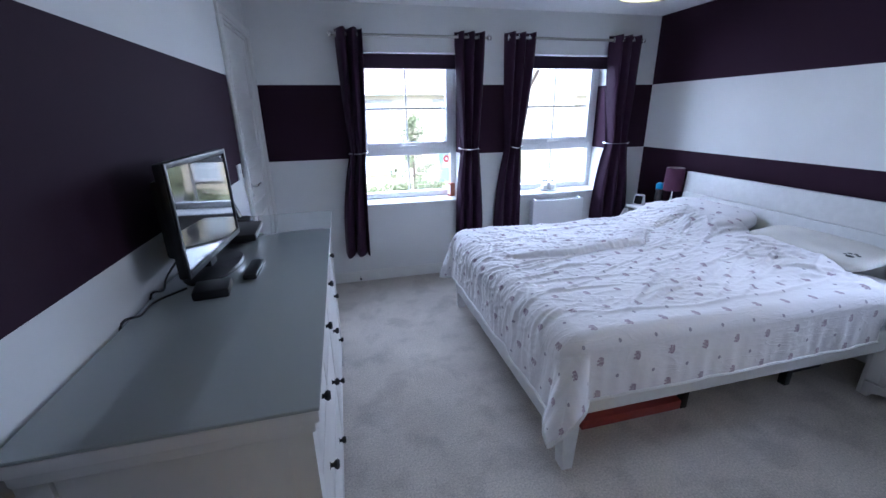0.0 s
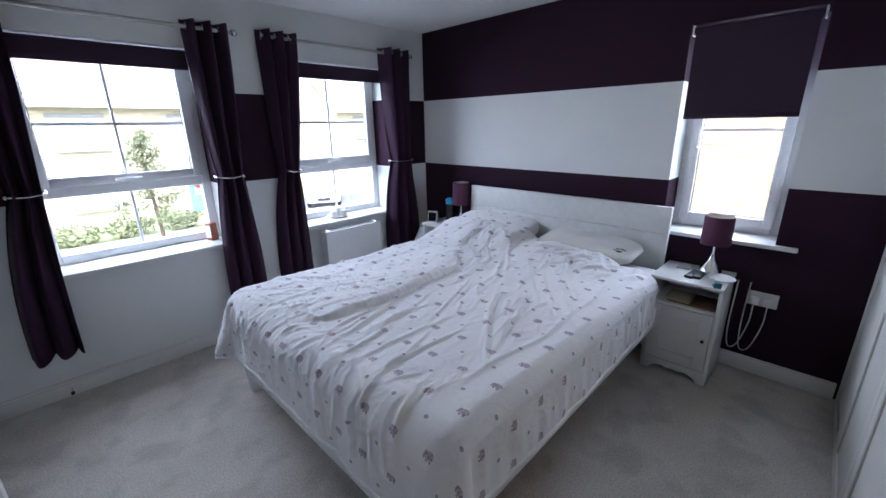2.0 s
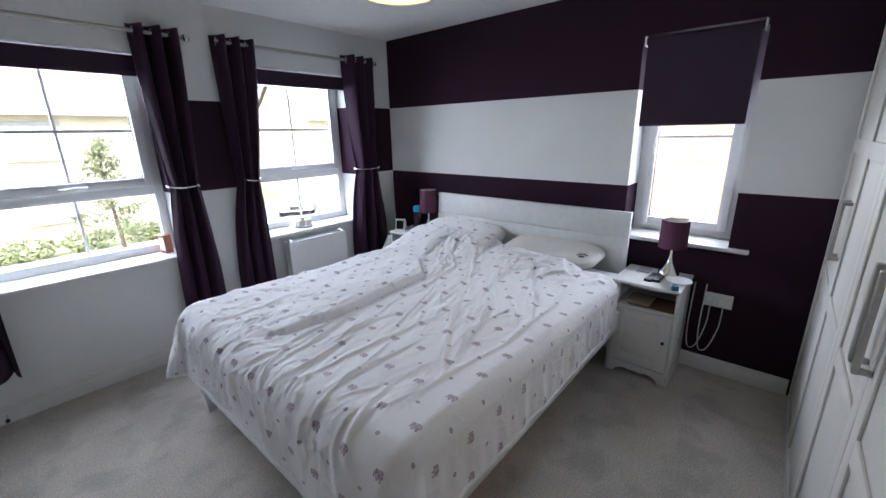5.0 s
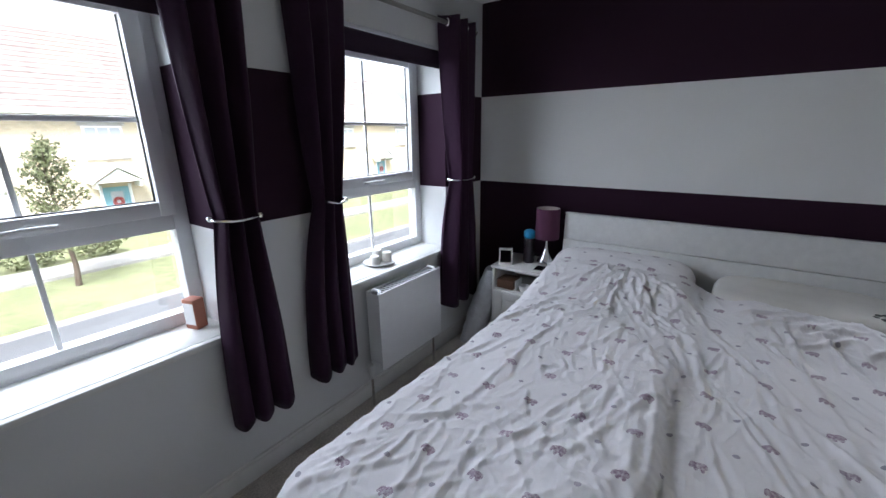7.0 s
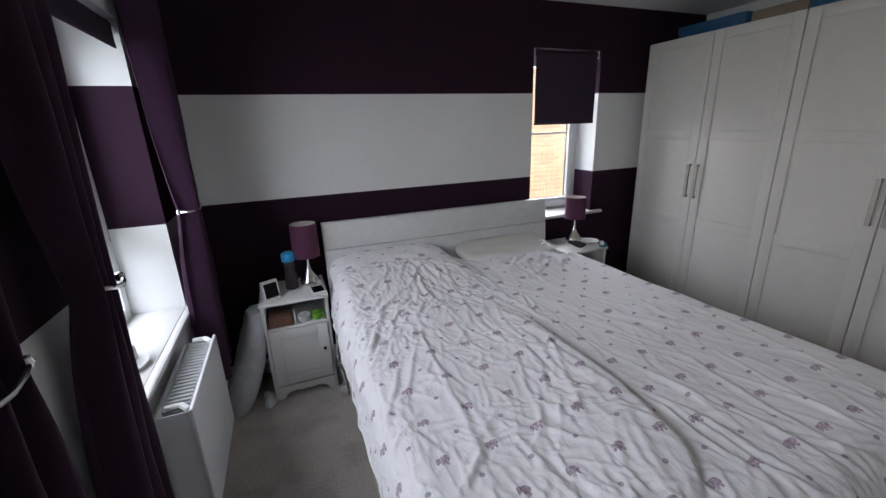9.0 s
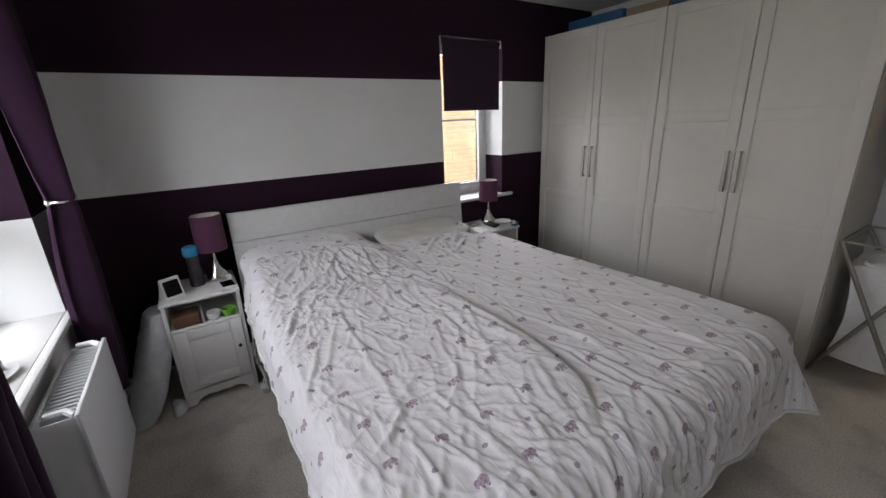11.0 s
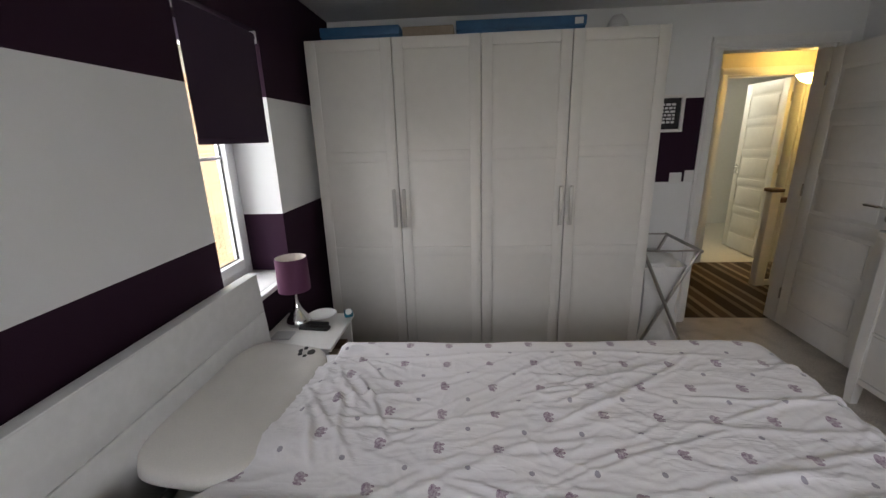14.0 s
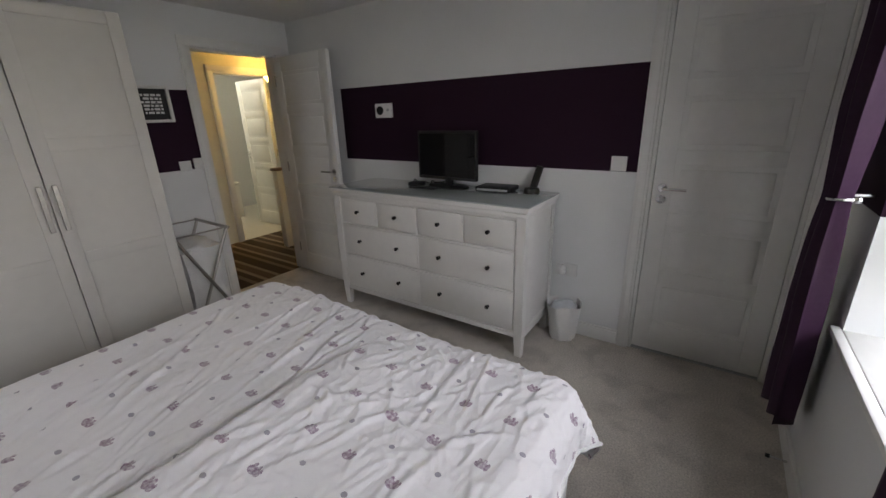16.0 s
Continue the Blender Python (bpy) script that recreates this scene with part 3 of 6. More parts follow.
part("window_handle", tube(smooth_path([(XR + 0.195, W3Y[1] - 0.085, 1.33), (XR + 0.17, W3Y[1] - 0.085, 1.335), (XR + 0.163, W3Y[1] - 0.085, 1.37), (XR + 0.167, W3Y[1] - 0.085, 1.44)], 4), 0.007, 8), WPLAST, t3, "white lever handle")


def roller_blind(name, label, along, lo, hi, face, top, bottom, into):
    t = thing(name, label, "blind")

    def b(l0, l1, d0, d1, a, c, bev=0.0):
        e0, e1 = sorted((face + into * d0, face + into * d1))
        return one(l0, l1, e0, e1, a, c, bev) if along == "x" else one(e0, e1, l0, l1, a, c, bev)
    roll = lathe([(0.0, 0), (0.022, 0), (0.022, hi - lo - 0.02), (0.0, hi - lo - 0.02)], 18)
    bmesh.ops.rotate(roll, verts=roll.verts[:], matrix=Matrix.Rotation(radians(90), 3, "Y") if along == "x" else Matrix.Rotation(radians(-90), 3, "X"))
    c = face + into * 0.026
    bmesh.ops.translate(roll, verts=roll.verts[:], vec=(lo + 0.01, c, top - 0.028) if along == "x" else (c, lo + 0.01, top - 0.028))
    part("roller", roll, BLIND, t)
    part("cloth", b(lo + 0.02, hi - 0.02, 0.003, 0.0055, bottom, top - 0.02), BLIND, t)
    part("bottom_bar", b(lo + 0.02, hi - 0.02, 0.001, 0.009, bottom - 0.012, bottom + 0.012, 0.003), BLIND, t)
    for e in (lo + 0.002, hi - 0.01):
        part("bracket", b(e, e + 0.008, 0.0, 0.055, top - 0.055, top - 0.001, 0.002), WPLAST, t, "white end bracket")
    return t


roller_blind("roller_blind", "plum roller blind rolled nearly to the top", "x", W1[0] + 0.004, W1[1] - 0.004, YF + 0.012, WZ[1] - 0.003, 1.852, 1)
roller_blind("roller_blind", "plum roller blind rolled nearly to the top", "x", W2[0] + 0.004, W2[1] - 0.004, YF + 0.012, WZ[1] - 0.003, 1.862, 1)
roller_blind("roller_blind", "plum roller blind pulled halfway down", "y", W3Y[0] + 0.01, W3Y[1] - 0.004, XR + 0.002, W3Z[1] - 0.003, 1.512, 1)


# ---- curtains ----
def pole(name, x0, x1, z):
    t = thing(name, "brushed steel curtain pole with ball ends", "curtain pole")
    bm = tube([(x0, 3.122, z), (x1, 3.122, z)], 0.0115, 12)
    part("rod", bm, STEEL, t)
    for x in (x0, x1):
        part("finial", lathe([(0.0, -0.022), (0.014, -0.018), (0.022, 0), (0.014, 0.018), (0.0, 0.022)], 16, (x, 3.122, z)), CHROME, t, "chrome ball finial")
    for x in (x0 + 0.04, x1 - 0.04):
        part("bracket", tube([(x, 3.122, z - 0.012), (x, 3.16, z - 0.012), (x, 3.199, z - 0.012)], 0.007, 8), STEEL, t)
    return t


pole("curtain_pole", -0.10, 1.18, 2.07)
pole("curtain_pole", 1.365, 2.67, 2.078)


def curtain(top, tie, hem, z_top, z_hem, knob, seed, n_folds):
    """Eyelet curtain gathered by a holdback. top, tie, hem: (left, right) of the cloth at those heights."""
    t = thing("curtain", "plum satin eyelet curtain held back beside the window", "curtain", group="curtains")
    rnd = random.Random(seed)
    cols, rows = 96, 60
    yc, deep = (3.108, 0.048) if seed in (1, 4) else (3.122, 0.037)
    z_tie = 1.185
    ph = rnd.random() * 6
    grids = []
    for side in (0, 1):
        g = []
        for j in range(rows + 1):
            v = j / rows
            z = z_top + (z_hem - z_top) * v
            if z > z_tie:
                k = (z_top - z) / (z_top - z_tie)
                e = k ** 1.6
                lo, hi = top[0] + (tie[0] - top[0]) * e, top[1] + (tie[1] - top[1]) * e
                pinch = k ** 5
            else:
                k = (z_tie - z) / (z_tie - z_hem)
                e = 1 - (1 - k) ** 2.2
                lo, hi = tie[0] + (hem[0] - tie[0]) * e, tie[1] + (hem[1] - tie[1]) * e
                pinch = (1 - k) ** 4
            row = []
            for i in range(cols + 1):
                u = i / cols
                a = deep * (1 - 0.38 * pinch) * (0.8 + 0.35 * math.sin(3.1 * u + ph))
                w = u * n_folds * 2 * math.pi + ph * 0.3 + 0.5 * math.sin(2 * v + ph) + 0.55 * v * math.sin(5 * u + ph)
                y = yc + a * math.sin(w) + 0.008 * math.sin(2 * w + 4 * v) - 0.012 * pinch
                y += 0.006 * noise.noise(Vector((u * 9, v * 7, seed)))
                x = lo + (hi - lo) * u + 0.011 * math.cos(w) * (1 - pinch)
                hemwave = 0.012 * math.sin(w + 1) if j == rows else 0
                row.append((x, y + side * 0.0035, z + hemwave + (0.006 * math.cos(w) if j == 0 else 0)))
            g.append(row)
        grids.append(g)
    bm = bmesh.new()
    vs = [[[bm.verts.new(p) for p in r] for r in g] for g in grids]
    for s in (0, 1):
        for j in range(rows):
            for i in range(cols):
                bm.faces.new((vs[s][j][i], vs[s][j][i + 1], vs[s][j + 1][i + 1], vs[s][j + 1][i]))
    for j in range(rows):
        for i in (0, cols):
            bm.faces.new((vs[0][j][i], vs[0][j + 1][i], vs[1][j + 1][i], vs[1][j][i]))
    for i in range(cols):
        for j in (0, rows):
            bm.faces.new((vs[0][j][i], vs[0][j][i + 1], vs[1][j][i + 1], vs[1][j][i]))
    part("cloth", bm, CURTAIN, t, smooth=180)
    zp = 2.07 if top[0] < 1.25 else 2.078
    for k in range(int(n_folds * 2)):
        u = (k + 0.5) / (n_folds * 2)
        x = top[0] + (top[1] - top[0]) * u
        r = bmesh.new()
        ring = []
        for i in range(20):
            a = 2 * math.pi * i / 20
            c = Vector((x, 3.122 + 0.021 * math.cos(a), zp + 0.021 * math.sin(a)))
            d = Vector((0, math.cos(a), math.sin(a)))
            ring.append([c + 0.005 * (math.cos(b_) * d + math.sin(b_) * Vector((1, 0, 0))) for b_ in (0, 1.57, 3.14, 4.71)])
        ring_strip(r, ring + [ring[0]], caps=False)
        part("eyelet", r, CHROME, t, "chrome eyelet ring")
    # holdback: a bar round the cloth, with ball ends
    h = thing("curtain_holdback", "chrome bar holdback with ball ends on the wall", "holdback", group="curtain holdbacks")
    kx, fx = knob
    arc = smooth_path([(kx, 3.199, z_tie), (kx, 3.13, z_tie), (kx, 3.085, z_tie), ((kx + fx) / 2, 3.066, z_tie - 0.006), (fx, 3.078, z_tie + 0.004), (fx, 3.125, z_tie + 0.006)], 6)
    part("bar", tube(arc, 0.0055, 8), CHROME, h)
    for p in ((kx, 3.085, z_tie), (fx, 3.125, z_tie + 0.006)):
        part("ball", lathe([(0.0, -0.012), (0.009, -0.009), (0.012, 0), (0.009, 0.009), (0.0, 0.012)], 12, p), CHROME, h)
    return t


curtain((-0.075, 0.145), (-0.03, 0.10), (-0.145, 0.08), 2.11, 0.29, (-0.03, 0.11), 1, 2.6)
curtain((0.885, 1.155), (0.935, 1.105), (0.895, 1.16), 2.11, 0.335, (1.085, 0.925), 2, 3.0)
curtain((1.325, 1.61), (1.35, 1.505), (1.265, 1.52), 2.118, 0.345, (1.5, 1.40), 3, 3.0)
curtain((2.335, 2.66), (2.39, 2.625), (2.31, 2.72), 2.118, 0.34, (2.618, 2.38), 4, 3.2)


# ---- bed ----
BX0, BX1, BY0, BY1 = 0.70, 2.80, 0.818, 2.478
bed = thing("bed", "white wooden double bed with a plank headboard", "bed")
hb_turn = Matrix.Translation((BX1 - 0.02, 0, 0.3)) @ Matrix.Rotation(radians(3.5), 4, "Y") @ Matrix.Translation((-(BX1 - 0.02), 0, -0.3))
for z0, z1 in ((0.34, 0.555), (0.558, 0.803), (0.806, 0.968)):
    part("headboard_plank", one(BX1 - 0.045, BX1 - 0.012, 0.882, 2.503, z0, z1, 0.003, hb_turn), STAINW, bed)
part("headboard_cap", one(BX1 - 0.05, BX1 - 0.0, 0.88, 2.505, 0.9685, 0.976, 0.002, hb_turn), STAINW, bed)
for y in (0.90, 2.40):
    part("headboard_post", one(BX1 - 0.005, BX1 + 0.035, y, y + 0.06, 0, 0.9, 0.004), STAINW, bed)
part("side_rail", one(BX0 + 0.04, BX1 - 0.05, BY0, BY0 + 0.028, 0.285, 0.415, 0.004), STAINW, bed)
part("side_rail", one(BX0 + 0.04, BX1 - 0.05, BY1 - 0.028, BY1, 0.285, 0.415, 0.004), STAINW, bed)
part("foot_rail", one(BX0, BX0 + 0.03, BY0 + 0.02, BY1 - 0.02, 0.13, 0.375, 0.004), STAINW, bed)
for y in (BY0 + 0.002, BY1 - 0.062):
    bm = bmesh.new()
    ring_strip(bm, [[(BX0 - 0.004 + i, y, z), (BX0 + 0.07 - i, y, z), (BX0 + 0.07 - i, y + 0.06, z), (BX0 - 0.004 + i, y + 0.06, z)]
                    for i, z in ((0.012, 0.0), (0.0, 0.2), (0.0, 0.38))])
    part("leg", bm, STAINW, bed, smooth=None)
for x in (1.5, 2.2):
    for y in (1.0, 2.3):
        part("support_leg", one(x, x + 0.04, y, y + 0.04, 0, 0.26, 0.003), BLACKM, bed, "dark metal support leg")
part("mid_beam", one(BX0 + 0.05, BX1 - 0.06, 1.6, 1.65, 0.2, 0.27, 0.003), STAINW, bed)
for i in range(14):
    x = BX0 + 0.12 + i * 0.143
    part("slat", one(x, x + 0.07, BY0 + 0.03, BY1 - 0.03, 0.272, 0.288, 0.003), STAINW, bed)
solid("mattress", one(BX0 + 0.035, BX1 - 0.075, BY0 + 0.032, BY1 - 0.032, 0.29, 0.60, 0.05), SHEET, "white sheeted mattress on the bed", "mattress")


def fold(u, v, f, stretch, ang, seed):
    """Ridged noise, drawn out along one direction, as creases in cloth are."""
    c, s = math.cos(ang), math.sin(ang)
    a, b_ = (u * c + v * s), (-u * s + v * c)
    n_ = noise.noise(Vector((a * f * stretch, b_ * f, seed)))
    return 1 - min(abs(n_) * 2.4, 1)


def ease(a, b_, x):
    t = np.clip((x - a) / (b_ - a), 0, 1)
    return t * t * (3 - 2 * t)


def field(x, y, seed):
    """Smooth gradient noise over arrays, about -0.7 to 0.7."""
    rs = np.random.RandomState(seed)
    perm = rs.permutation(256)
    ang = rs.rand(256) * 2 * math.pi
    xi, yi = np.floor(x).astype(int), np.floor(y).astype(int)
    fx, fy = x - xi, y - yi
    sx, sy = fx * fx * fx * (fx * (fx * 6 - 15) + 10), fy * fy * fy * (fy * (fy * 6 - 15) + 10)

    def corner(i, j):
        g = ang[perm[(perm[(xi + i) % 256] + yi + j) % 256]]
        return np.cos(g) * (fx - i) + np.sin(g) * (fy - j)
    top = corner(0, 0) * (1 - sx) + corner(1, 0) * sx
    low = corner(0, 1) * (1 - sx) + corner(1, 1) * sx
    return top * (1 - sy) + low * sy


def ridges(u, v, close, stretch, ang, seed):
    c, s = math.cos(ang), math.sin(ang)
    n_ = field((u * c + v * s) * close * stretch, (-u * s + v * c) * close, seed)
    return 1 - np.minimum(np.abs(n_) * 3.0, 1)


def duvet_folds():
    """Separate long folds in the cloth: place, heading, half length, width, height, bend. They fan out from the pillows."""
    rnd = random.Random(21)
    out = []

    def fan(n_, xs, ys, cx, cy, spread, lens, wide, tall):
        for _ in range(n_):
            x, y = rnd.uniform(*xs), rnd.uniform(*ys)
            out.append((x, y, math.atan2(y - cy, x - cx) + rnd.gauss(0, spread), rnd.uniform(*lens), rnd.uniform(*wide), rnd.uniform(*tall), rnd.uniform(-0.35, 0.35)))
    fan(44, (0.85, 2.35), (1.0, 1.78), 3.3, 1.85, 0.15, (0.14, 0.40), (0.007, 0.013), (0.004, 0.0095))
    fan(70, (0.75, 2.2), (1.0, 1.8), 3.0, 1.75, 0.4, (0.04, 0.15), (0.0055, 0.009), (0.002, 0.0042))
    fan(54, (0.75, 2.3), (1.68, 2.5), 2.9, 1.95, 0.3, (0.08, 0.28), (0.0065, 0.012), (0.003, 0.007))
    fan(160, (0.75, 2.35), (1.7, 2.48), 2.6, 1.9, 0.75, (0.03, 0.12), (0.0052, 0.0085), (0.002, 0.0045))
    fan(34, (2.12, 2.46), (1.75, 2.4), 2.52, 2.05, 0.25, (0.06, 0.2), (0.007, 0.012), (0.003, 0.008))
    fan(26, (2.2, 2.42), (0.86, 1.5), 2.5, 0.95, 0.25, (0.06, 0.2), (0.007, 0.012), (0.004, 0.009))
    fan(40, (0.42, 0.78), (0.95, 2.5), 3.4, 1.7, 0.25, (0.06, 0.2), (0.008, 0.015), (0.004, 0.009))
    fan(40, (0.45, 0.85), (1.0, 2.5), 2.0, 0.9, 0.5, (0.03, 0.1), (0.006, 0.009), (0.002, 0.0045))
    fan(12, (0.9, 2.3), (2.5, 2.72), 2.0, 1.2, 0.3, (0.06, 0.14), (0.012, 0.022), (0.004, 0.008))
    fan(7, (1.1, 2.3), (0.62, 0.9), 2.6, 1.5, 0.3, (0.06, 0.16), (0.014, 0.022), (0.003, 0.006))
    return out


# lie of the small creases: closeness, stretch, angle to the bed, height, sharpness
CREASES = ((9.0, 0.2, 0.12, 0.0062, 2.6), (11.0, 0.22, 0.5, 0.0052, 3.0), (12.0, 0.22, -0.38, 0.005, 3.0), (20.0, 0.2, 0.25, 0.0036, 2.8), (24.0, 0.24, -0.12, 0.0034, 3.0),
           (26.0, 0.26, 0.85, 0.003, 3.2), (19.0, 0.35, -1.0, 0.003, 3.6))


def duvet():
    step = 0.0056
    hang_f, hang_n, hang_w = 0.305, 0.262, 0.225
    top = 0.65
    xf, yn, yw = BX0 + 0.07, BY0 + 0.055, BY1 - 0.06
    vs = np.arange(yn - 0.055 - hang_n, yw + 0.05 + hang_w, step)
    nv = len(vs)
    u0 = xf - 0.11 - hang_f
    nu = int((2.5 - u0) / step)
    # the edge at the head runs back and forth
    head = 2.45 + 0.05 * ease(1.05, 1.45, vs) + 0.08 * ease(1.58, 1.72, vs) - 0.02 * ease(1.85, 2.2, vs) - 0.05 * ease(2.4, 2.6, vs) + 0.012 * field(vs * 6, vs * 0 + 0.3, 4)
    head = head - 0.05 * (1 - ease(0.62, 0.9, vs))
    S, V = np.meshgrid(np.linspace(0, 1, nu), vs, indexing="ij")
    foot = u0 + 0.025 * field(vs * 3.5, vs * 0 + 1.7, 12) - 0.07 * ease(2.25, 2.6, vs)
    U = foot[None, :] + S * (head - foot)[None, :]
    du = np.maximum(xf - U, 0)
    dv = np.where(V < yn, yn - V, np.maximum(V - yw, 0))
    sv = np.where(V < yn, -1.0, 1.0)
    d0 = np.hypot(du, dv)
    safe = np.maximum(d0, 1e-6)
    side = dv / safe
    corner = 2 * du * dv / safe ** 2
    d = np.where(d0 > 0.42, 0.42 + (d0 - 0.42) * 0.6, d0)
    r = np.where(sv < 0, 0.115 - 0.045 * side, 0.115 - 0.02 * side)
    a = np.minimum(d / r, 1.4)
    rest = np.maximum(d - r * 1.4, 0)
    lean = 0.04 + 0.01 * side + corner * np.where(sv > 0, 0.34, 0.42)
    out = r * np.sin(a) + rest * lean
    drop = r * (1 - np.cos(a)) + rest * (0.99 - 0.12 * corner)
    X = np.maximum(U, xf) - du / safe * out
    Y = np.clip(V, yn, yw) + sv * dv / safe * out
    flat = 1 - ease(0, 0.25, d0)
    Z = top - drop
    # soft swell of the filling, higher towards the foot and the pillows
    Z += flat * (0.014 * np.sin(1.7 * U + 0.6) * np.sin(2.3 * V) + 0.013 * field(U * 3.2, V * 3.2, 6))
    Z += 0.085 * ease(2.12, 2.46, U) * ease(1.66, 1.9, V) * (1 - 0.8 * ease(0.0, 0.16, dv))
    Z += 0.055 * ease(2.05, 2.42, U) * ease(0.98, 1.16, V) * (1 - 0.35 * ease(1.5, 1.62, V) * (1 - ease(1.72, 1.8, V))) * (1 - ease(1.7, 1.9, V))
    # cloth bunched up at the corner by the narrow window
    Z += 0.035 * ease(2.22, 2.4, U) * np.exp(-((V - 0.93) / 0.07) ** 2) * (0.7 + 0.9 * field(U * 16, V * 16, 44))
    Z -= 0.02 * ease(2.2, 2.45, V) * (1 - ease(2.0, 2.2, U)) * ease(1.15, 1.4, U)
    # stepped fold lying down the middle, turning towards the window at its end
    line = 1.725 + 0.012 * np.sin(U * 9) + 0.02 * field(U * 5, U * 0 + 0.5, 9) + 0.24 * ease(1.72, 1.98, U) + 0.13 * (1 - ease(0.72, 0.95, U))
    off = V - line
    lip = ease(-0.012, 0.016, off) * (1 - ease(0.03, 0.42, off))
    Z += flat * (0.028 * lip - 0.008 * np.exp(-((off + 0.02) / 0.02) ** 2)) * ease(0.72, 0.98, U) * (1 - ease(1.9, 2.08, U))
    P = np.stack([X, Y, Z], axis=2)
    nm = np.cross(np.gradient(P, axis=0), np.gradient(P, axis=1))
    nm /= np.linalg.norm(nm, axis=2, keepdims=True) + 1e-9
    rim = V - 0.975 - 0.03 * np.sin(U * 3.1) - 0.02 * field(U * 4, U * 0, 3)
    calm = 0.16 + 0.84 * ease(-0.03, 0.05, rim)
    h = np.zeros_like(U)
    wu = U + 0.06 * field(U * 3.1, V * 3.1, 14) + 0.02 * field(U * 10, V * 10, 15)
    wv = V + 0.06 * field(U * 3.1, V * 3.1, 16) + 0.02 * field(U * 10, V * 10, 17)
    for k, (close, st, ang, amp, pw) in enumerate(CREASES):
        m_ = ease(-0.06, 0.26, field(U * 2.3, V * 2.6, 31 + k) + 0.25 * field(U * 7, V * 7, 51 + k))
        h += m_ * amp * ridges(wu, wv, close, st, ang, 71 + k) ** pw
    h *= 0.8 + 0.3 * ease(1.6, 1.85, V)
    for x, y, ang, half, w, amp, bend in duvet_folds():
        c, s = math.cos(ang), math.sin(ang)
        near_ = (np.abs(U - x) < half + 0.1) & (np.abs(V - y) < half + 0.1)
        pu, pv = U[near_] - x, V[near_] - y
        al = pu * c + pv * s
        ac = -pu * s + pv * c - bend * al * al + 0.012 * field(U[near_] * 8, V[near_] * 8, 23)
        ends = np.clip(1 - (al / half) ** 2, 0, 1) ** 0.8
        wd = w * (0.7 + 0.5 * ends)
        h[near_] += amp * ends * (np.exp(-(ac / wd) ** 2) - 0.4 * np.exp(-((ac - 2.1 * wd) / (1.5 * wd)) ** 2))
    h = h * calm + 0.011 * np.exp(-(rim / 0.013) ** 2) * ease(0.8, 1.0, U) * (0.6 + 0.8 * field(U * 5, U * 0 + 7, 8))
    hang = ease(0.06, 0.25, d0)
    along = np.where(du > dv, V, U)
    h += hang * (0.016 * field(along * 7, d0 * 2.2, 2) + 0.006 * field(along * 17, d0 * 3.5, 5))
    P += nm * h[:, :, None]
    P[:, :, 2] = np.maximum(P[:, :, 2], 0.06)
    lower = P - nm * 0.016
    verts = np.concatenate([P.reshape(-1, 3), lower.reshape(-1, 3)]).tolist()
    k = nu * nv
    q = (np.arange(nu - 1)[:, None] * nv + np.arange(nv - 1)[None, :]).ravel()
    quads = [np.stack([q, q + nv, q + nv + 1, q + 1], 1), np.stack([q + k, q + k + 1, q + k + nv + 1, q + k + nv], 1)]
    e = np.arange(nu - 1) * nv
    quads += [np.stack([e, e + k, e + k + nv, e + nv], 1), np.stack([e + nv - 1, e + 2 * nv - 1, e + k + 2 * nv - 1, e + k + nv - 1], 1)]
    e = np.arange(nv - 1)
    f_ = e + (nu - 1) * nv
    quads += [np.stack([e, e + 1, e + k + 1, e + k], 1), np.stack([f_, f_ + k, f_ + k + 1, f_ + 1], 1)]
    me = bpy.data.meshes.new("duvet")
    me.from_pydata(verts, [], np.concatenate(quads).tolist())
    uvl = me.uv_layers.new(name="cloth")
    grid = np.stack([U, V], axis=2).reshape(-1, 2)
    grid = np.concatenate([grid, grid])
    idx = np.zeros(len(me.loops), dtype=np.int32)
    me.loops.foreach_get("vertex_index", idx)
    uvl.data.foreach_set("uv", grid[idx].astype(np.float32).ravel())
    me.materials.append(DUVET)
    me.shade_smooth()
    me.update()
    ob = tagged(new("duvet", me), "rumpled white duvet printed with small plum blotches", "duvet")
    # stitched hem along the bottom edges
    edge = [P[i, 0] for i in range(nu - 1, 0, -6)] + [P[0, j] for j in range(0, nv, 6)] + [P[i, nv - 1] for i in range(0, nu, 6)]
    part("hem", tube([tuple(p) for p in edge], 0.008, 6), CLOTH, ob, "plain white stitched hem")
    return ob


duvet()


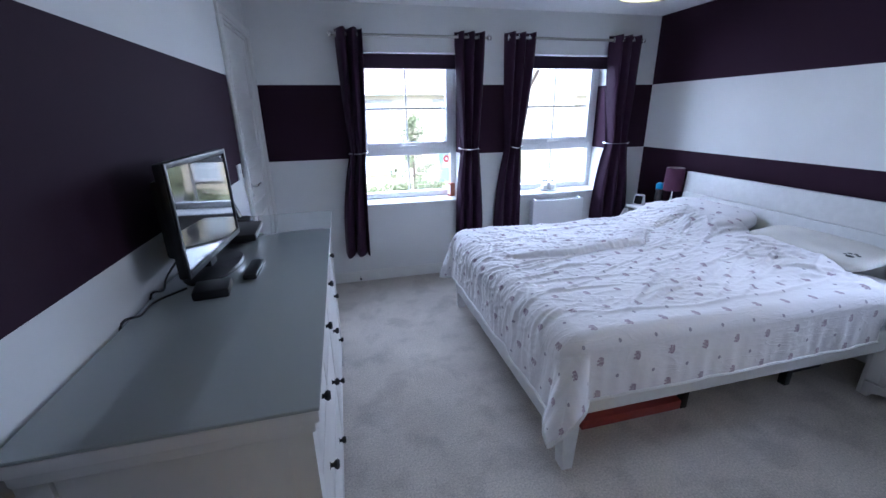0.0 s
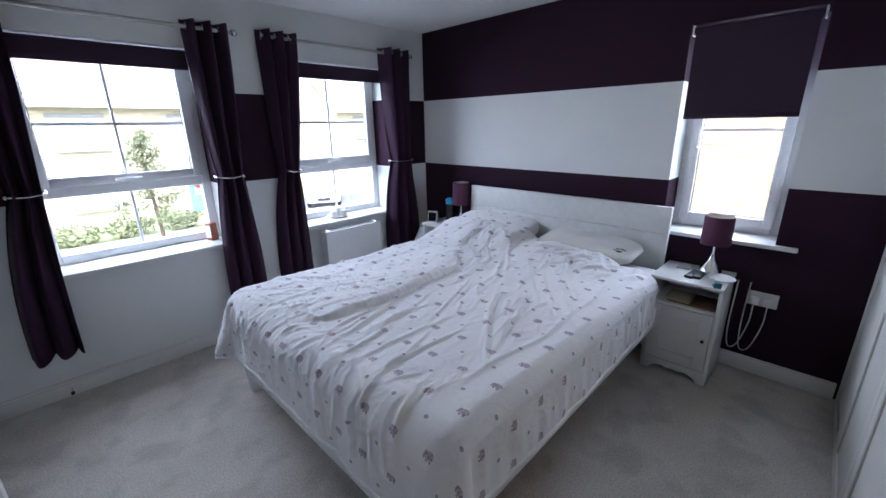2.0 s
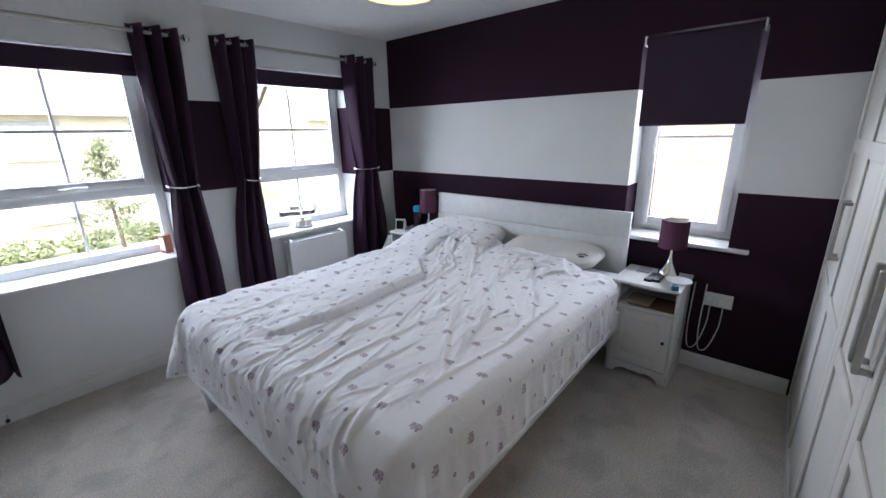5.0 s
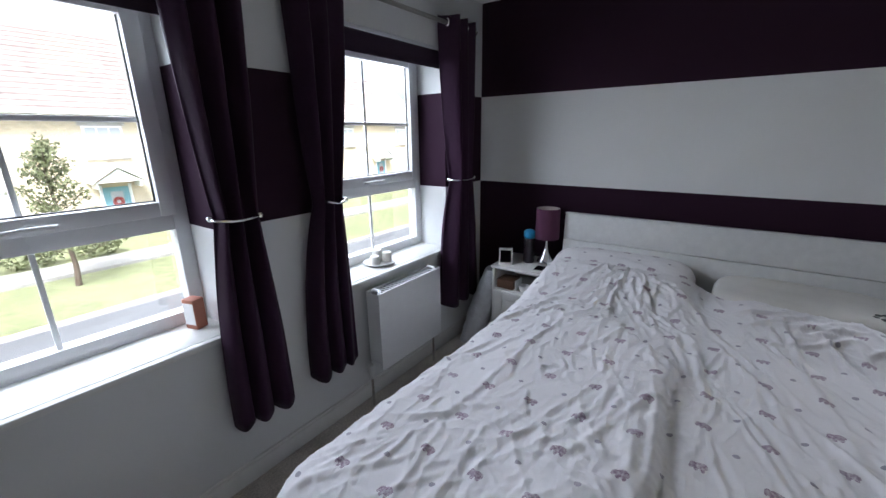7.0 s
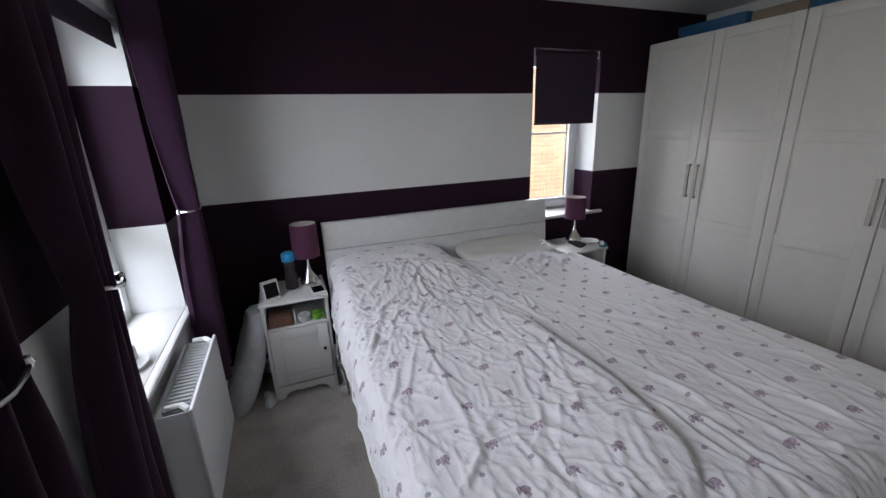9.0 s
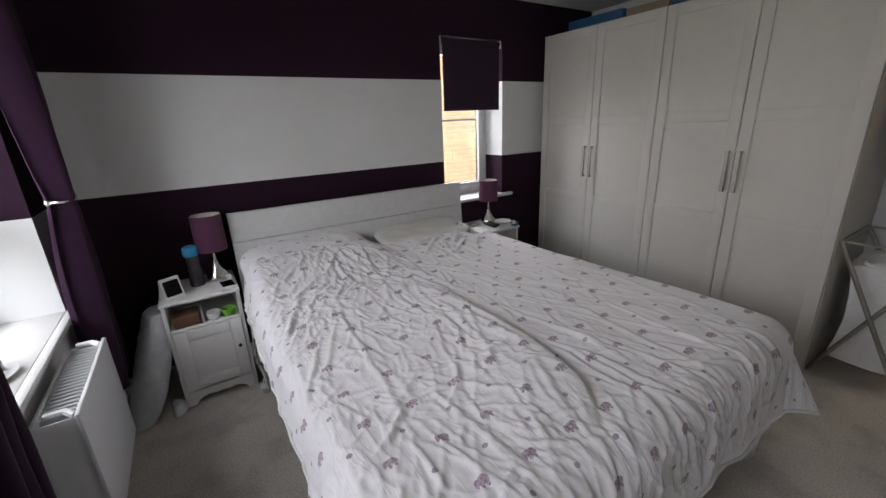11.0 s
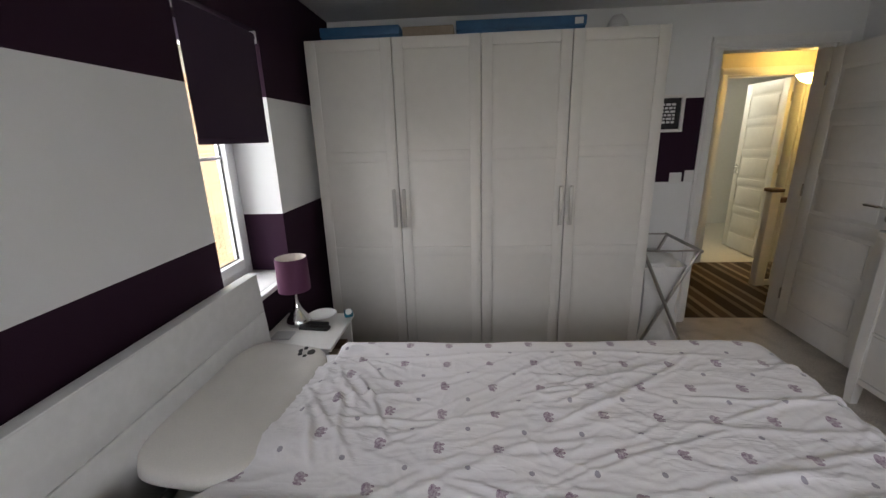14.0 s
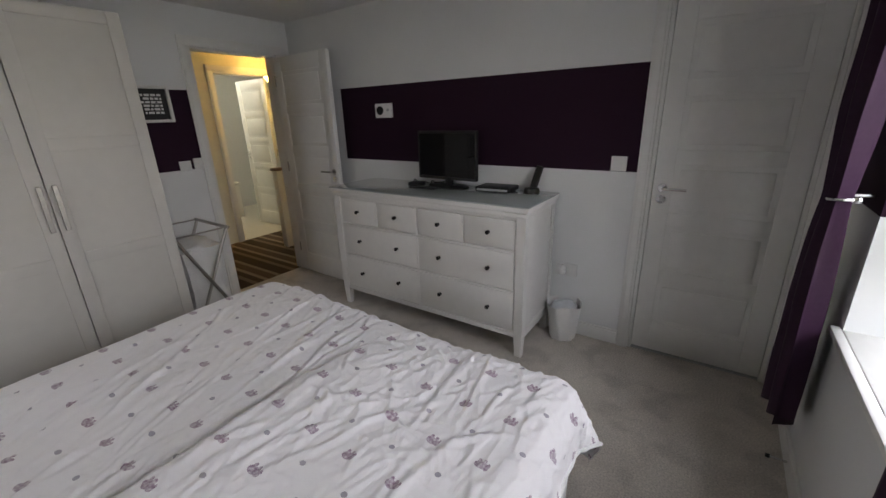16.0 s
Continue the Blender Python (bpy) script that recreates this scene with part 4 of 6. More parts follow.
def pillow(name, label, size, place, turn, material, contour=0.0, seed=1, uv=False):
    """Stuffed cushion shape; contour: the dip of a shaped foam pillow."""
    lx, ly, h = size
    bm = bmesh.new()
    nx, ny = 34, 48
    top, bot = [], []
    for i in range(nx + 1):
        rt, rb = [], []
        for j in range(ny + 1):
            a, b_ = -1 + 2 * i / nx, -1 + 2 * j / ny
            e = (1 - abs(a) ** 3.2) * (1 - abs(b_) ** 4.5)
            hh = h * max(e, 0) ** 0.45
            hh *= 1 - contour * math.cos(a * math.pi * 0.9) * 0.5
            hh += 0.012 * noise.noise(Vector((a * 2.2, b_ * 3, seed))) * e + ((0.012 * fold(a, b_, 3, 0.35, 0.6, seed) ** 2 + 0.008 * fold(a, b_, 6, 0.3, -0.3, seed + 3) ** 3) * e if not contour else 0)
            x, y = a * lx / 2 * math.sqrt(1 - 0.42 * abs(b_) ** 7), b_ * ly / 2 * math.sqrt(1 - 0.3 * abs(a) ** 5)
            rt.append(bm.verts.new((x, y, 0.5 * h + 0.5 * hh)))
            rb.append(bm.verts.new((x, y, 0.5 * h - 0.5 * hh)) if 0 < i < nx and 0 < j < ny else rt[-1])
        top.append(rt); bot.append(rb)
    for i in range(nx):
        for j in range(ny):
            bm.faces.new((top[i][j], top[i + 1][j], top[i + 1][j + 1], top[i][j + 1]))
            q = [bot[i][j], bot[i][j + 1], bot[i + 1][j + 1], bot[i + 1][j]]
            if len(set(q)) == 4 and not (set(q) <= set(top[i] + top[i + 1])):
                bm.faces.new(q)
    if uv:
        l = bm.loops.layers.uv.new("cloth")
        for f in bm.faces:
            for lp in f.loops:
                lp[l].uv = (lp.vert.co.x + 0.3, lp.vert.co.y)
    o = solid(name, bm, material, label, "pillow", smooth=180)
    o.matrix_basis = place
    return o


pillow("pillow", "plump white pillow in a printed case against the headboard", (0.46, 0.76, 0.13), pose(2.60, 2.12, 0.62, 0, -17, 2), 0, DUVET, seed=3, uv=True)
foam = pillow("foam_pillow", "plain cream contoured foam pillow with a dark paw mark", (0.36, 0.68, 0.10), pose(2.63, 1.325, 0.64, 0, -7, -2), 0, FOAM, contour=0.25, seed=9)
for k, (dx, dy, rr, rl) in enumerate(((0.0, 0.0, 0.014, 0.021), (0.035, 0.022, 0.008, 0.012), (0.042, 0.0, 0.008, 0.012), (0.03, -0.022, 0.008, 0.012), (0.012, 0.032, 0.008, 0.011))):
    mk = lathe([(0.0, 0.0), (1.0, 0.0), (0.9, 0.18), (0.0, 0.2)], 14)
    bmesh.ops.scale(mk, verts=mk.verts[:], vec=(rr, rl, 0.009))
    bmesh.ops.translate(mk, verts=mk.verts[:], vec=(-0.095 + dx, -0.255 + dy, 0.0925))
    part("paw_mark", mk, BLACKP, foam, "dark printed mark")


# ---- nightstands ----
def nightstand(label):
    """Local: front at x = 0 facing -x, depth along +x, width along y."""
    t = thing("nightstand", label, "nightstand", group="nightstands")
    w, d, h = 0.36, 0.335, 0.62
    part("top", one(-0.018, d + 0.005, -w / 2 - 0.004, w / 2 + 0.004, h - 0.018, h, 0.004), FURN, t)
    for s in (-1, 1):
        y0, y1 = sorted((s * (w / 2 - 0.018), s * w / 2))
        part("side_panel", one(0, d, y0, y1, 0, h - 0.0185, 0.002), FURN, t)
    part("back_panel", one(d - 0.008, d - 0.002, -w / 2 + 0.018, w / 2 - 0.018, 0.06, h - 0.02), FURN, t)
    part("shelf", one(0.004, d - 0.01, -w / 2 + 0.0185, w / 2 - 0.0185, 0.447, 0.463, 0.002), FURN, t)
    part("floor_panel", one(0.004, d - 0.01, -w / 2 + 0.0185, w / 2 - 0.0185, 0.085, 0.1, 0.002), FURN, t)
    # plinth with a shaped arch
    bm = bmesh.new()
    prof = [(-w / 2 + 0.019, 0.083), (-w / 2 + 0.019, 0.0), (-w / 2 + 0.05, 0.0), (-w / 2 + 0.062, 0.025), (-w / 2 + 0.09, 0.04), (-0.06, 0.046), (-0.03, 0.036), (0.0, 0.044),
            (0.03, 0.036), (0.06, 0.046), (w / 2 - 0.09, 0.04), (w / 2 - 0.062, 0.025), (w / 2 - 0.05, 0.0), (w / 2 - 0.019, 0.0), (w / 2 - 0.019, 0.083)]
    ring_strip(bm, [[(x, y, z) for y, z in prof] for x in (0.001, 0.018)])
    part("plinth", bm, FURN, t, smooth=None)
    door = part("door", one(0.0, 0.012, -w / 2 + 0.021, w / 2 - 0.021, 0.1005, 0.444, 0.002), FURN, t)
    bm = bmesh.new()
    y0, y1, z0, z1, f = -w / 2 + 0.021, w / 2 - 0.021, 0.1005, 0.444, 0.058
    for b_ in ((y0, y0 + f, z0, z1), (y1 - f, y1, z0, z1), (y0 + f, y1 - f, z0, z0 + f), (y0 + f, y1 - f, z1 - f, z1)):
        box(bm, -0.0085, -0.0005, *b_, 0.0025)
    part("door_frame", bm, FURN, door)
    kb = lathe([(0.0, 0.022), (0.007, 0.021), (0.01, 0.016), (0.005, 0.008), (0.005, 0.0), (0.0, 0)], 12)
    bmesh.ops.rotate(kb, verts=kb.verts[:], matrix=Matrix.Rotation(radians(-90), 3, "Y"))
    bmesh.ops.translate(kb, verts=kb.verts[:], vec=(-0.0085, -w / 2 + 0.05, 0.29))
    part("knob", kb, BLACKM, door, "small black knob")
    return t


ns_a = nightstand("white bedside cabinet with open shelf, below the narrow window")
ns_a.matrix_basis = pose(2.535, 0.69, 0)
ns_b = copy_thing(ns_a, pose(2.555, 2.715, 0))
ns_b["label"] = "white bedside cabinet with a cluttered open shelf, near the radiator"


def table_lamp(x, y, z, r, h0, h1):
    t = thing("table_lamp", "small chrome bedside lamp with a plum drum shade", "lamp", (x, y, z), group="bedside lamps")
    part("base", lathe([(0.0, 0), (0.055, 0), (0.06, 0.006), (0.06, 0.018), (0.053, 0.034), (0.036, 0.058), (0.019, 0.085), (0.0105, 0.115), (0.008, 0.14), (0.008, h1 - 0.06), (0.0, h1 - 0.06)], 28), CHROME, t, "teardrop chrome base", smooth=60)
    sh = lathe([(r, h0), (r * 0.96, h1), (r * 0.96 - 0.002, h1), (r - 0.002, h0), (r, h0)], 40, caps=False)
    part("shade", sh, SHADE, t, "plum cloth drum shade", smooth=60)
    ln = lathe([(r - 0.003, h0 + 0.001), (r * 0.96 - 0.003, h1 - 0.001), (r * 0.96 - 0.004, h1 - 0.001), (r - 0.004, h0 + 0.001), (r - 0.003, h0 + 0.001)], 40, caps=False)
    part("lining", ln, SHADEIN, t, "cream lining", smooth=60)
    part("bulb", lathe([(0.0, h0 + 0.12), (0.015, h0 + 0.11), (0.022, h0 + 0.09), (0.014, h0 + 0.06), (0.011, h0 + 0.03), (0.0, h0 + 0.03)], 14), WPLAST, t)
    return t


table_lamp(2.765, 0.625, 0.62, 0.077, 0.182, 0.347)
table_lamp(2.775, 2.61, 0.62, 0.079, 0.175, 0.375)

# on the cabinet below the narrow window
solid("plate", lathe([(0.0, 0.003), (0.045, 0.003), (0.068, 0.014), (0.071, 0.016), (0.068, 0.018), (0.045, 0.007), (0.0, 0.007)], 32, (2.67, 0.55, 0.62)), WPLAST, "small white saucer on the bedside cabinet", "plate", smooth=50)
ck = thing("desk_clock", "tiny teal cube clock on the bedside cabinet", "clock", (2.535, 0.545, 0.62), -68)
part("body", one(-0.018, 0.018, -0.022, 0.022, 0, 0.032, 0.005), TEALP, ck)
dl = lathe([(0.0, 0.0), (0.016, 0.0), (0.017, 0.005), (0.0, 0.006)], 18)
bmesh.ops.rotate(dl, verts=dl.verts[:], matrix=Matrix.Rotation(radians(-90), 3, "Y"))
bmesh.ops.translate(dl, verts=dl.verts[:], vec=(-0.016, 0, 0.034))
part("dial", dl, WPLAST, ck, "white round dial")
for k, (x, y, a, l_) in enumerate(((2.69, 0.655, 88, 0.17), (2.66, 0.69, 84, 0.15))):
    rc = thing("remote_control", "slim black remote control on the bedside cabinet", "remote", (x, y, 0.62), a, group="remote controls")
    part("body", one(-0.021, 0.021, -l_ / 2, l_ / 2, 0, 0.016, 0.005), BLACKP, rc)
    for i in range(5):
        for j in (-1, 0, 1):
            part("button", one(j * 0.011 - 0.003, j * 0.011 + 0.003, -l_ / 2 + 0.02 + i * 0.016, -l_ / 2 + 0.027 + i * 0.016, 0.0155, 0.0175, 0.001), BLACKM, rc)
solid("coaster", one(2.74, 2.83, 0.725, 0.80, 0.62, 0.627, 0.002), GREYFIN, "grey square coaster on the bedside cabinet", "coaster")
solid("magazine", one(2.56, 2.74, 0.52, 0.78, 0.464, 0.478, 0.002), BROWNB, "brown magazine on the cabinet shelf", "magazine")
solid("book", one(2.55, 2.70, 0.66, 0.79, 0.4785, 0.497, 0.003), CARDB, "tan paperback on the cabinet shelf", "book")

# on the cabinet near the radiator
bt = thing("drinks_bottle", "dark drinks bottle with a bright blue screw lid", "bottle", (2.735, 2.715, 0.62))
part("body", lathe([(0.0, 0), (0.034, 0), (0.037, 0.008), (0.037, 0.1), (0.03, 0.118), (0.036, 0.135), (0.036, 0.165), (0.026, 0.18), (0.0, 0.18)], 26), SMOKE, bt, smooth=50)
part("lid", lathe([(0.031, 0.17), (0.037, 0.175), (0.039, 0.19), (0.037, 0.215), (0.024, 0.226), (0.0, 0.228)], 26), BLUEP, bt, "bright blue lid", smooth=50)
fr = thing("photo_stand", "white wedge clock stand with a dark face", "clock", (2.63, 2.835, 0.62), 25)
bm = bmesh.new()
ring_strip(bm, [[(-0.035, y, 0), (0.04, y, 0), (0.005, y, 0.105), (-0.006, y, 0.105)] for y in (-0.045, 0.045)])
part("body", bm, WPLAST, fr, smooth=None)
bm = bmesh.new()
ring_strip(bm, [[(-0.0322, y, 0.015), (-0.0112, y, 0.092), (-0.0132, y, 0.0925), (-0.0342, y, 0.0155)] for y in (-0.036, 0.036)])
part("face", bm, SCREEN, fr, "dark face", smooth=None)
tb = thing("phone_dock", "white framed small tablet lying on the bedside cabinet", "tablet", (2.615, 2.58, 0.62), 6)
part("frame", one(-0.06, 0.06, -0.042, 0.042, 0, 0.014, 0.004), WPLAST, tb)
part("screen", one(-0.047, 0.047, -0.031, 0.031, 0.0141, 0.0155), SCREEN, tb, "dark glossy screen")
solid("plug_cube", one(2.715, 2.745, 2.545, 2.575, 0.62, 0.645, 0.005), WPLAST, "small white charger cube", "charger")
solid("wooden_box", one(2.555, 2.68, 2.74, 2.86, 0.464, 0.525, 0.004), BROWNB, "dark brown box on the cabinet shelf", "box")
solid("card", one(2.56, 2.66, 2.722, 2.728, 0.464, 0.53, 0.001), WPLAST, "white card standing on the cabinet shelf", "card")
for nm, y, m_, lab in (("bowl", 2.675, WPLAST, "small white bowl on the cabinet shelf"), ("tub", 2.60, GREENP, "lime green tub on the cabinet shelf")):
    solid(nm, lathe([(0.0, 0), (0.026, 0), (0.034, 0.012), (0.037, 0.04), (0.034, 0.04), (0.03, 0.012), (0.0, 0.008)], 24, (2.59, y, 0.464)), m_, lab, "bowl", smooth=50)

# wrapped bundle and clutter behind that cabinet
bm = bmesh.new()
rings = []
for k in range(15):
    v = k / 14
    cx, cy = 2.585 + 0.04 * v, 3.09 - 0.17 * v ** 0.8
    rr = 0.09 * (0.55 + 0.6 * math.sin(math.pi * (0.2 + 0.72 * v)))
    rings.append([(cx + rr * (1.2 + 0.15 * noise.noise(Vector((i * 0.9, k * 0.6, 2)))) * math.cos(2 * math.pi * i / 22),
                   cy + rr * 0.8 * (1 + 0.2 * noise.noise(Vector((i * 0.9, k * 0.6, 8)))) * math.sin(2 * math.pi * i / 22), 0.002 + 0.57 * v) for i in range(22)])
ring_strip(bm, rings)
solid("plastic_sack", bm, WRAP, "white plastic sack propped beside the cabinet", "sack", smooth=70)
for k, (x, y, a) in enumerate(((2.60, 2.93, 30), (2.545, 2.925, -20))):
    bm = lathe([(0.0, 0), (0.5, 0), (0.52, 0.3), (0.42, 0.75), (0.2, 0.95), (0.0, 1.0)], 18)
    bmesh.ops.scale(bm, verts=bm.verts[:], vec=(0.1, 0.055, 0.04))
    o = solid("slipper", bm, SHEET, "crumpled white slipper on the carpet", "slipper", smooth=60, group="slippers")
    o.matrix_basis = pose(x, y, 0.001, 0, 0, a)
for k in range(4):
    rnd = random.Random(40 + k)
    pts = [(2.5 + rnd.random() * 0.3, 2.505 + rnd.random() * 0.015, 0.3 - 0.1 * k + 0.15)]
    for s in range(5):
        pts.append((2.42 + rnd.random() * 0.18, 2.475 + rnd.random() * 0.06, max(0.008, 0.22 - 0.07 * s)))
    pts[-1] = (pts[-1][0], pts[-1][1], 0.006)
    solid("cable", tube(smooth_path(pts, 6), 0.0035, 6), CABLE, "loose white cable beside the bed", "cable", smooth=60, group="cables by the bed")
solid("extension_block", one(2.43, 2.48, 2.495, 2.535, 0.0, 0.04, 0.005), WPLAST, "white plug block on the carpet", "plug")

# under the bed
solid("red_box", one(0.92, 1.5, 1.0, 1.5, 0.0, 0.055, 0.006), REDBOX, "flat red box under the bed", "box")
# rounded dark block for unidentified clutter
solid("dark_bag", one(2.25, 2.6, 1.05, 1.5, 0.0, 0.14, 0.05), DARKVOID, "dark soft clutter under the bed", "bag")


# ---- radiator ----
rad = thing("radiator", "white double panel radiator below the window", "radiator")
RX0, RX1, RZ0, RZ1 = 1.63, 2.165, 0.235, 0.68
part("front_panel", one(RX0, RX1, 3.045, 3.058, RZ0, RZ1, 0.005), RADIATOR, rad)
part("back_panel", one(RX0 + 0.02, RX1 - 0.02, 3.15, 3.162, RZ0 + 0.01, RZ1 - 0.01, 0.004), RADIATOR, rad)
for x in (RX0 + 0.012, RX1 - 0.018):
    part("side_cover", one(x, x + 0.004, 3.0585, 3.15, RZ0 + 0.03, RZ1 - 0.012, 0.001), RADIATOR, rad)
for k in range(20):
    x = RX0 + 0.04 + k * (RX1 - RX0 - 0.09) / 19
    part("grille_slat", one(x, x + 0.012, 3.066, 3.142, RZ1 - 0.03, RZ1 - 0.012, 0.001), GREYFIN, rad)
for k in range(12):
    x = RX0 + 0.05 + k * (RX1 - RX0 - 0.1) / 11
    part("fin", one(x, x + 0.003, 3.06, 3.149, RZ0 + 0.04, RZ1 - 0.035), GREYFIN, rad)
for x in (RX0 + 0.02, RX1 - 0.045):
    part("end_cap", tube([(x, 3.06, RZ1 - 0.01), (x + 0.025, 3.085, RZ1 - 0.004), (x + 0.025, 3.13, RZ1 - 0.004)], 0.011, 8), WPLAST, rad, "white end cap")
part("valve", lathe([(0.0, -0.03), (0.011, -0.03), (0.011, 0.0), (0.018, 0.005), (0.018, 0.045), (0.013, 0.055), (0.0, 0.055)], 16, (RX0 - 0.012, 3.122, 0.20)), WPLAST, rad, "white thermostatic valve")
part("pipe", tube([(RX0 - 0.012, 3.122, 0.0), (RX0 - 0.012, 3.122, 0.18)], 0.0075, 8), CHROME, rad)
part("pipe", tube([(RX1 + 0.012, 3.122, 0.0), (RX1 + 0.012, 3.122, 0.26), (RX1 - 0.01, 3.122, 0.27)], 0.0075, 8), CHROME, rad)

# on the window boards
pb = thing("carton", "terracotta and white card box on the window board", "box", (0.90, 3.345, 0.726), 18)
part("body", one(-0.025, 0.025, -0.03, 0.03, 0, 0.125, 0.003), PINKB, pb)
part("label", one(-0.0262, -0.0252, -0.026, 0.026, 0.02, 0.11), WPLAST, pb, "pale printed label")
cd = thing("candle_dish", "white dish with three stubby white candles", "candles", (1.915, 3.315, 0.726), 12)
part("dish", lathe([(0.0, 0), (0.07, 0), (0.095, 0.012), (0.097, 0.016), (0.092, 0.017), (0.068, 0.007), (0.0, 0.006)], 30), WPLAST, cd, smooth=50)
for x, y, h in ((-0.045, 0.0, 0.055), (0.02, 0.025, 0.075), (0.04, -0.03, 0.06)):
    part("candle", lathe([(0.0, 0.007), (0.028, 0.007), (0.029, 0.012), (0.029, h), (0.026, h + 0.003), (0.0, h)], 20, (x, y, 0)), WAX, cd, smooth=50)


# ---- wardrobe ----
WX0, WX1, WY0, WY1, WH = 0.824, 2.838, -0.655, -0.037, 2.046


def wardrobe_unit(x0, first):
    t = thing("wardrobe", "tall white two-door wardrobe with framed panel doors", "wardrobe", group="wardrobes along the wall")
    x1 = x0 + 1.007
    for x in (x0 - (0.016 if first else 0.0), x1 - 0.018):
        part("side_panel", one(x, x + 0.018 - 0.001, WY0, WY1 - 0.026, 0, WH, 0.001), WARD, t)
    part("top_panel", one(x0 + 0.018, x1 - 0.019, WY0, WY1 - 0.023, WH - 0.018, WH, 0.001), WARD, t)
    part("back_panel", one(x0 + 0.018, x1 - 0.019, WY0, WY0 + 0.006, 0.06, WH - 0.019), WARD, t)
    part("plinth", one(x0 + 0.018, x1 - 0.019, WY1 - 0.05, WY1 - 0.034, 0.0, 0.06, 0.001), WARD, t)
    for k in (0, 1):
        d0, d1 = x0 + 0.5035 * k + (-0.0125 if first and k == 0 else 0.0025), x0 + 0.5035 * (k + 1) - 0.0025
        z0, z1 = 0.022, WH + 0.002
        dr = part("door", one(d0, d1, WY1 - 0.021, WY1 - 0.008, z0, z1, 0.001), WARD, t)
        bm = bmesh.new()
        f = 0.062
        for b_ in ((d0, d0 + f, z0, z1), (d1 - f, d1, z0, z1), (d0 + f, d1 - f, z0, z0 + f), (d0 + f, d1 - f, z1 - f, z1), (d0 + f, d1 - f, 0.765, 0.765 + f), (d0 + f, d1 - f, 1.365, 1.365 + f)):
            box(bm, b_[0], b_[1], WY1 - 0.0078, WY1, b_[2], b_[3], 0.0022)
        part("door_frame", bm, WARD, dr)
        hx = d1 - 0.028 if k == 0 else d0 + 0.028
        hb = bmesh.new()
        box(hb, hx - 0.011, hx + 0.011, WY1 + 0.022, WY1 + 0.034, 0.965, 1.2, 0.0025)
        for z in (0.965, 1.186):
            box(hb, hx - 0.006, hx + 0.006, WY1 + 0.0005, WY1 + 0.023, z, z + 0.014, 0.002)
        part("handle", hb, STEEL, dr, "brushed steel bar handle", smooth=None)
    return t


wardrobe_unit(WX0, True)
wardrobe_unit(WX0 + 1.007, False)


def carton(name, x0, x1, y0, y1, z1, material, label, lid=True):
    t = thing(name, label, "box", group="boxes on the wardrobe")
    part("body", one(x0, x1, y0, y1, WH + 0.001, z1, 0.006), material, t)
    if lid:
        part("lid", one(x0 - 0.006, x1 + 0.006, y0 - 0.006, y1 + 0.006, z1 - 0.05, z1 + 0.004, 0.006), material, t)
    return t


carton("storage_box", 2.33, 2.82, -0.6, -0.3, 2.17, BLUEBOX, "blue flat storage box on top of the wardrobe")
carton("cardboard_box", 1.99, 2.31, -0.6, -0.32, 2.165, CARDB, "pale brown cardboard box on top of the wardrobe", False)
long_box = carton("storage_box", 1.2, 1.97, -0.6, -0.3, 2.175, BLUEBOX, "long blue storage box with a white tag on the wardrobe")
part("tag", one(1.215, 1.265, -0.2935, -0.2915, 2.13, 2.165), WPLAST, long_box, "small white tag")
ht = thing("hat", "dark flat cap and white bag on top of the wardrobe", "cap", (0.97, -0.35, WH))
part("crown", lathe([(0.0, 0.06), (0.05, 0.055), (0.085, 0.03), (0.095, 0.001), (0.0, 0.001)], 22), DARKVOID, ht, smooth=60)
part("brim", lathe([(0.093, 0.001), (0.12, 0.003), (0.12, 0.007), (0.09, 0.012)], 22, (0, 0.01, 0), caps=False), DARKVOID, ht, smooth=60)
bm = lathe([(0.0, 0.0), (0.06, 0.0), (0.075, 0.05), (0.06, 0.13), (0.03, 0.17), (0.0, 0.175)], 18, (0.95, -0.5, WH + 0.001))
for v in bm.verts:
    v.co += 0.012 * noise.noise_vector(v.co * 14)
    v.co.z = max(v.co.z, WH + 0.001)
solid("carrier_bag", bm, CLOTH, "crumpled white bag on top of the wardrobe", "bag", smooth=70)


# ---- laundry hamper ----
hp = thing("laundry_hamper", "folding chrome frame hamper with a white cloth bag", "laundry hamper")
HX0, HX1, HY0, HY1, HZ = 0.445, 0.80, -0.58, -0.10, 0.76
for y in (HY0, HY1):
    part("leg", tube([(HX0, y, 0.012), (HX1, y, HZ)], 0.011, 10), STEEL, hp)
    part("leg", tube([(HX1, y + (0.024 if y == HY0 else -0.024), 0.012), (HX0, y + (0.024 if y == HY0 else -0.024), HZ)], 0.011, 10), STEEL, hp)
for x in (HX0, HX1):
    part("top_rail", tube([(x, HY0, HZ), (x, HY1, HZ)], 0.011, 10), STEEL, hp)
    part("foot_rail", tube([(x, HY0, 0.012), (x, HY1, 0.012)], 0.011, 10), STEEL, hp)
for y in (HY0, HY1 - 0.024):
    part("cross_rod", tube([(HX0, y, HZ), (HX1, y, HZ)], 0.006, 8), STEEL, hp)
bm = bmesh.new()
rings = []
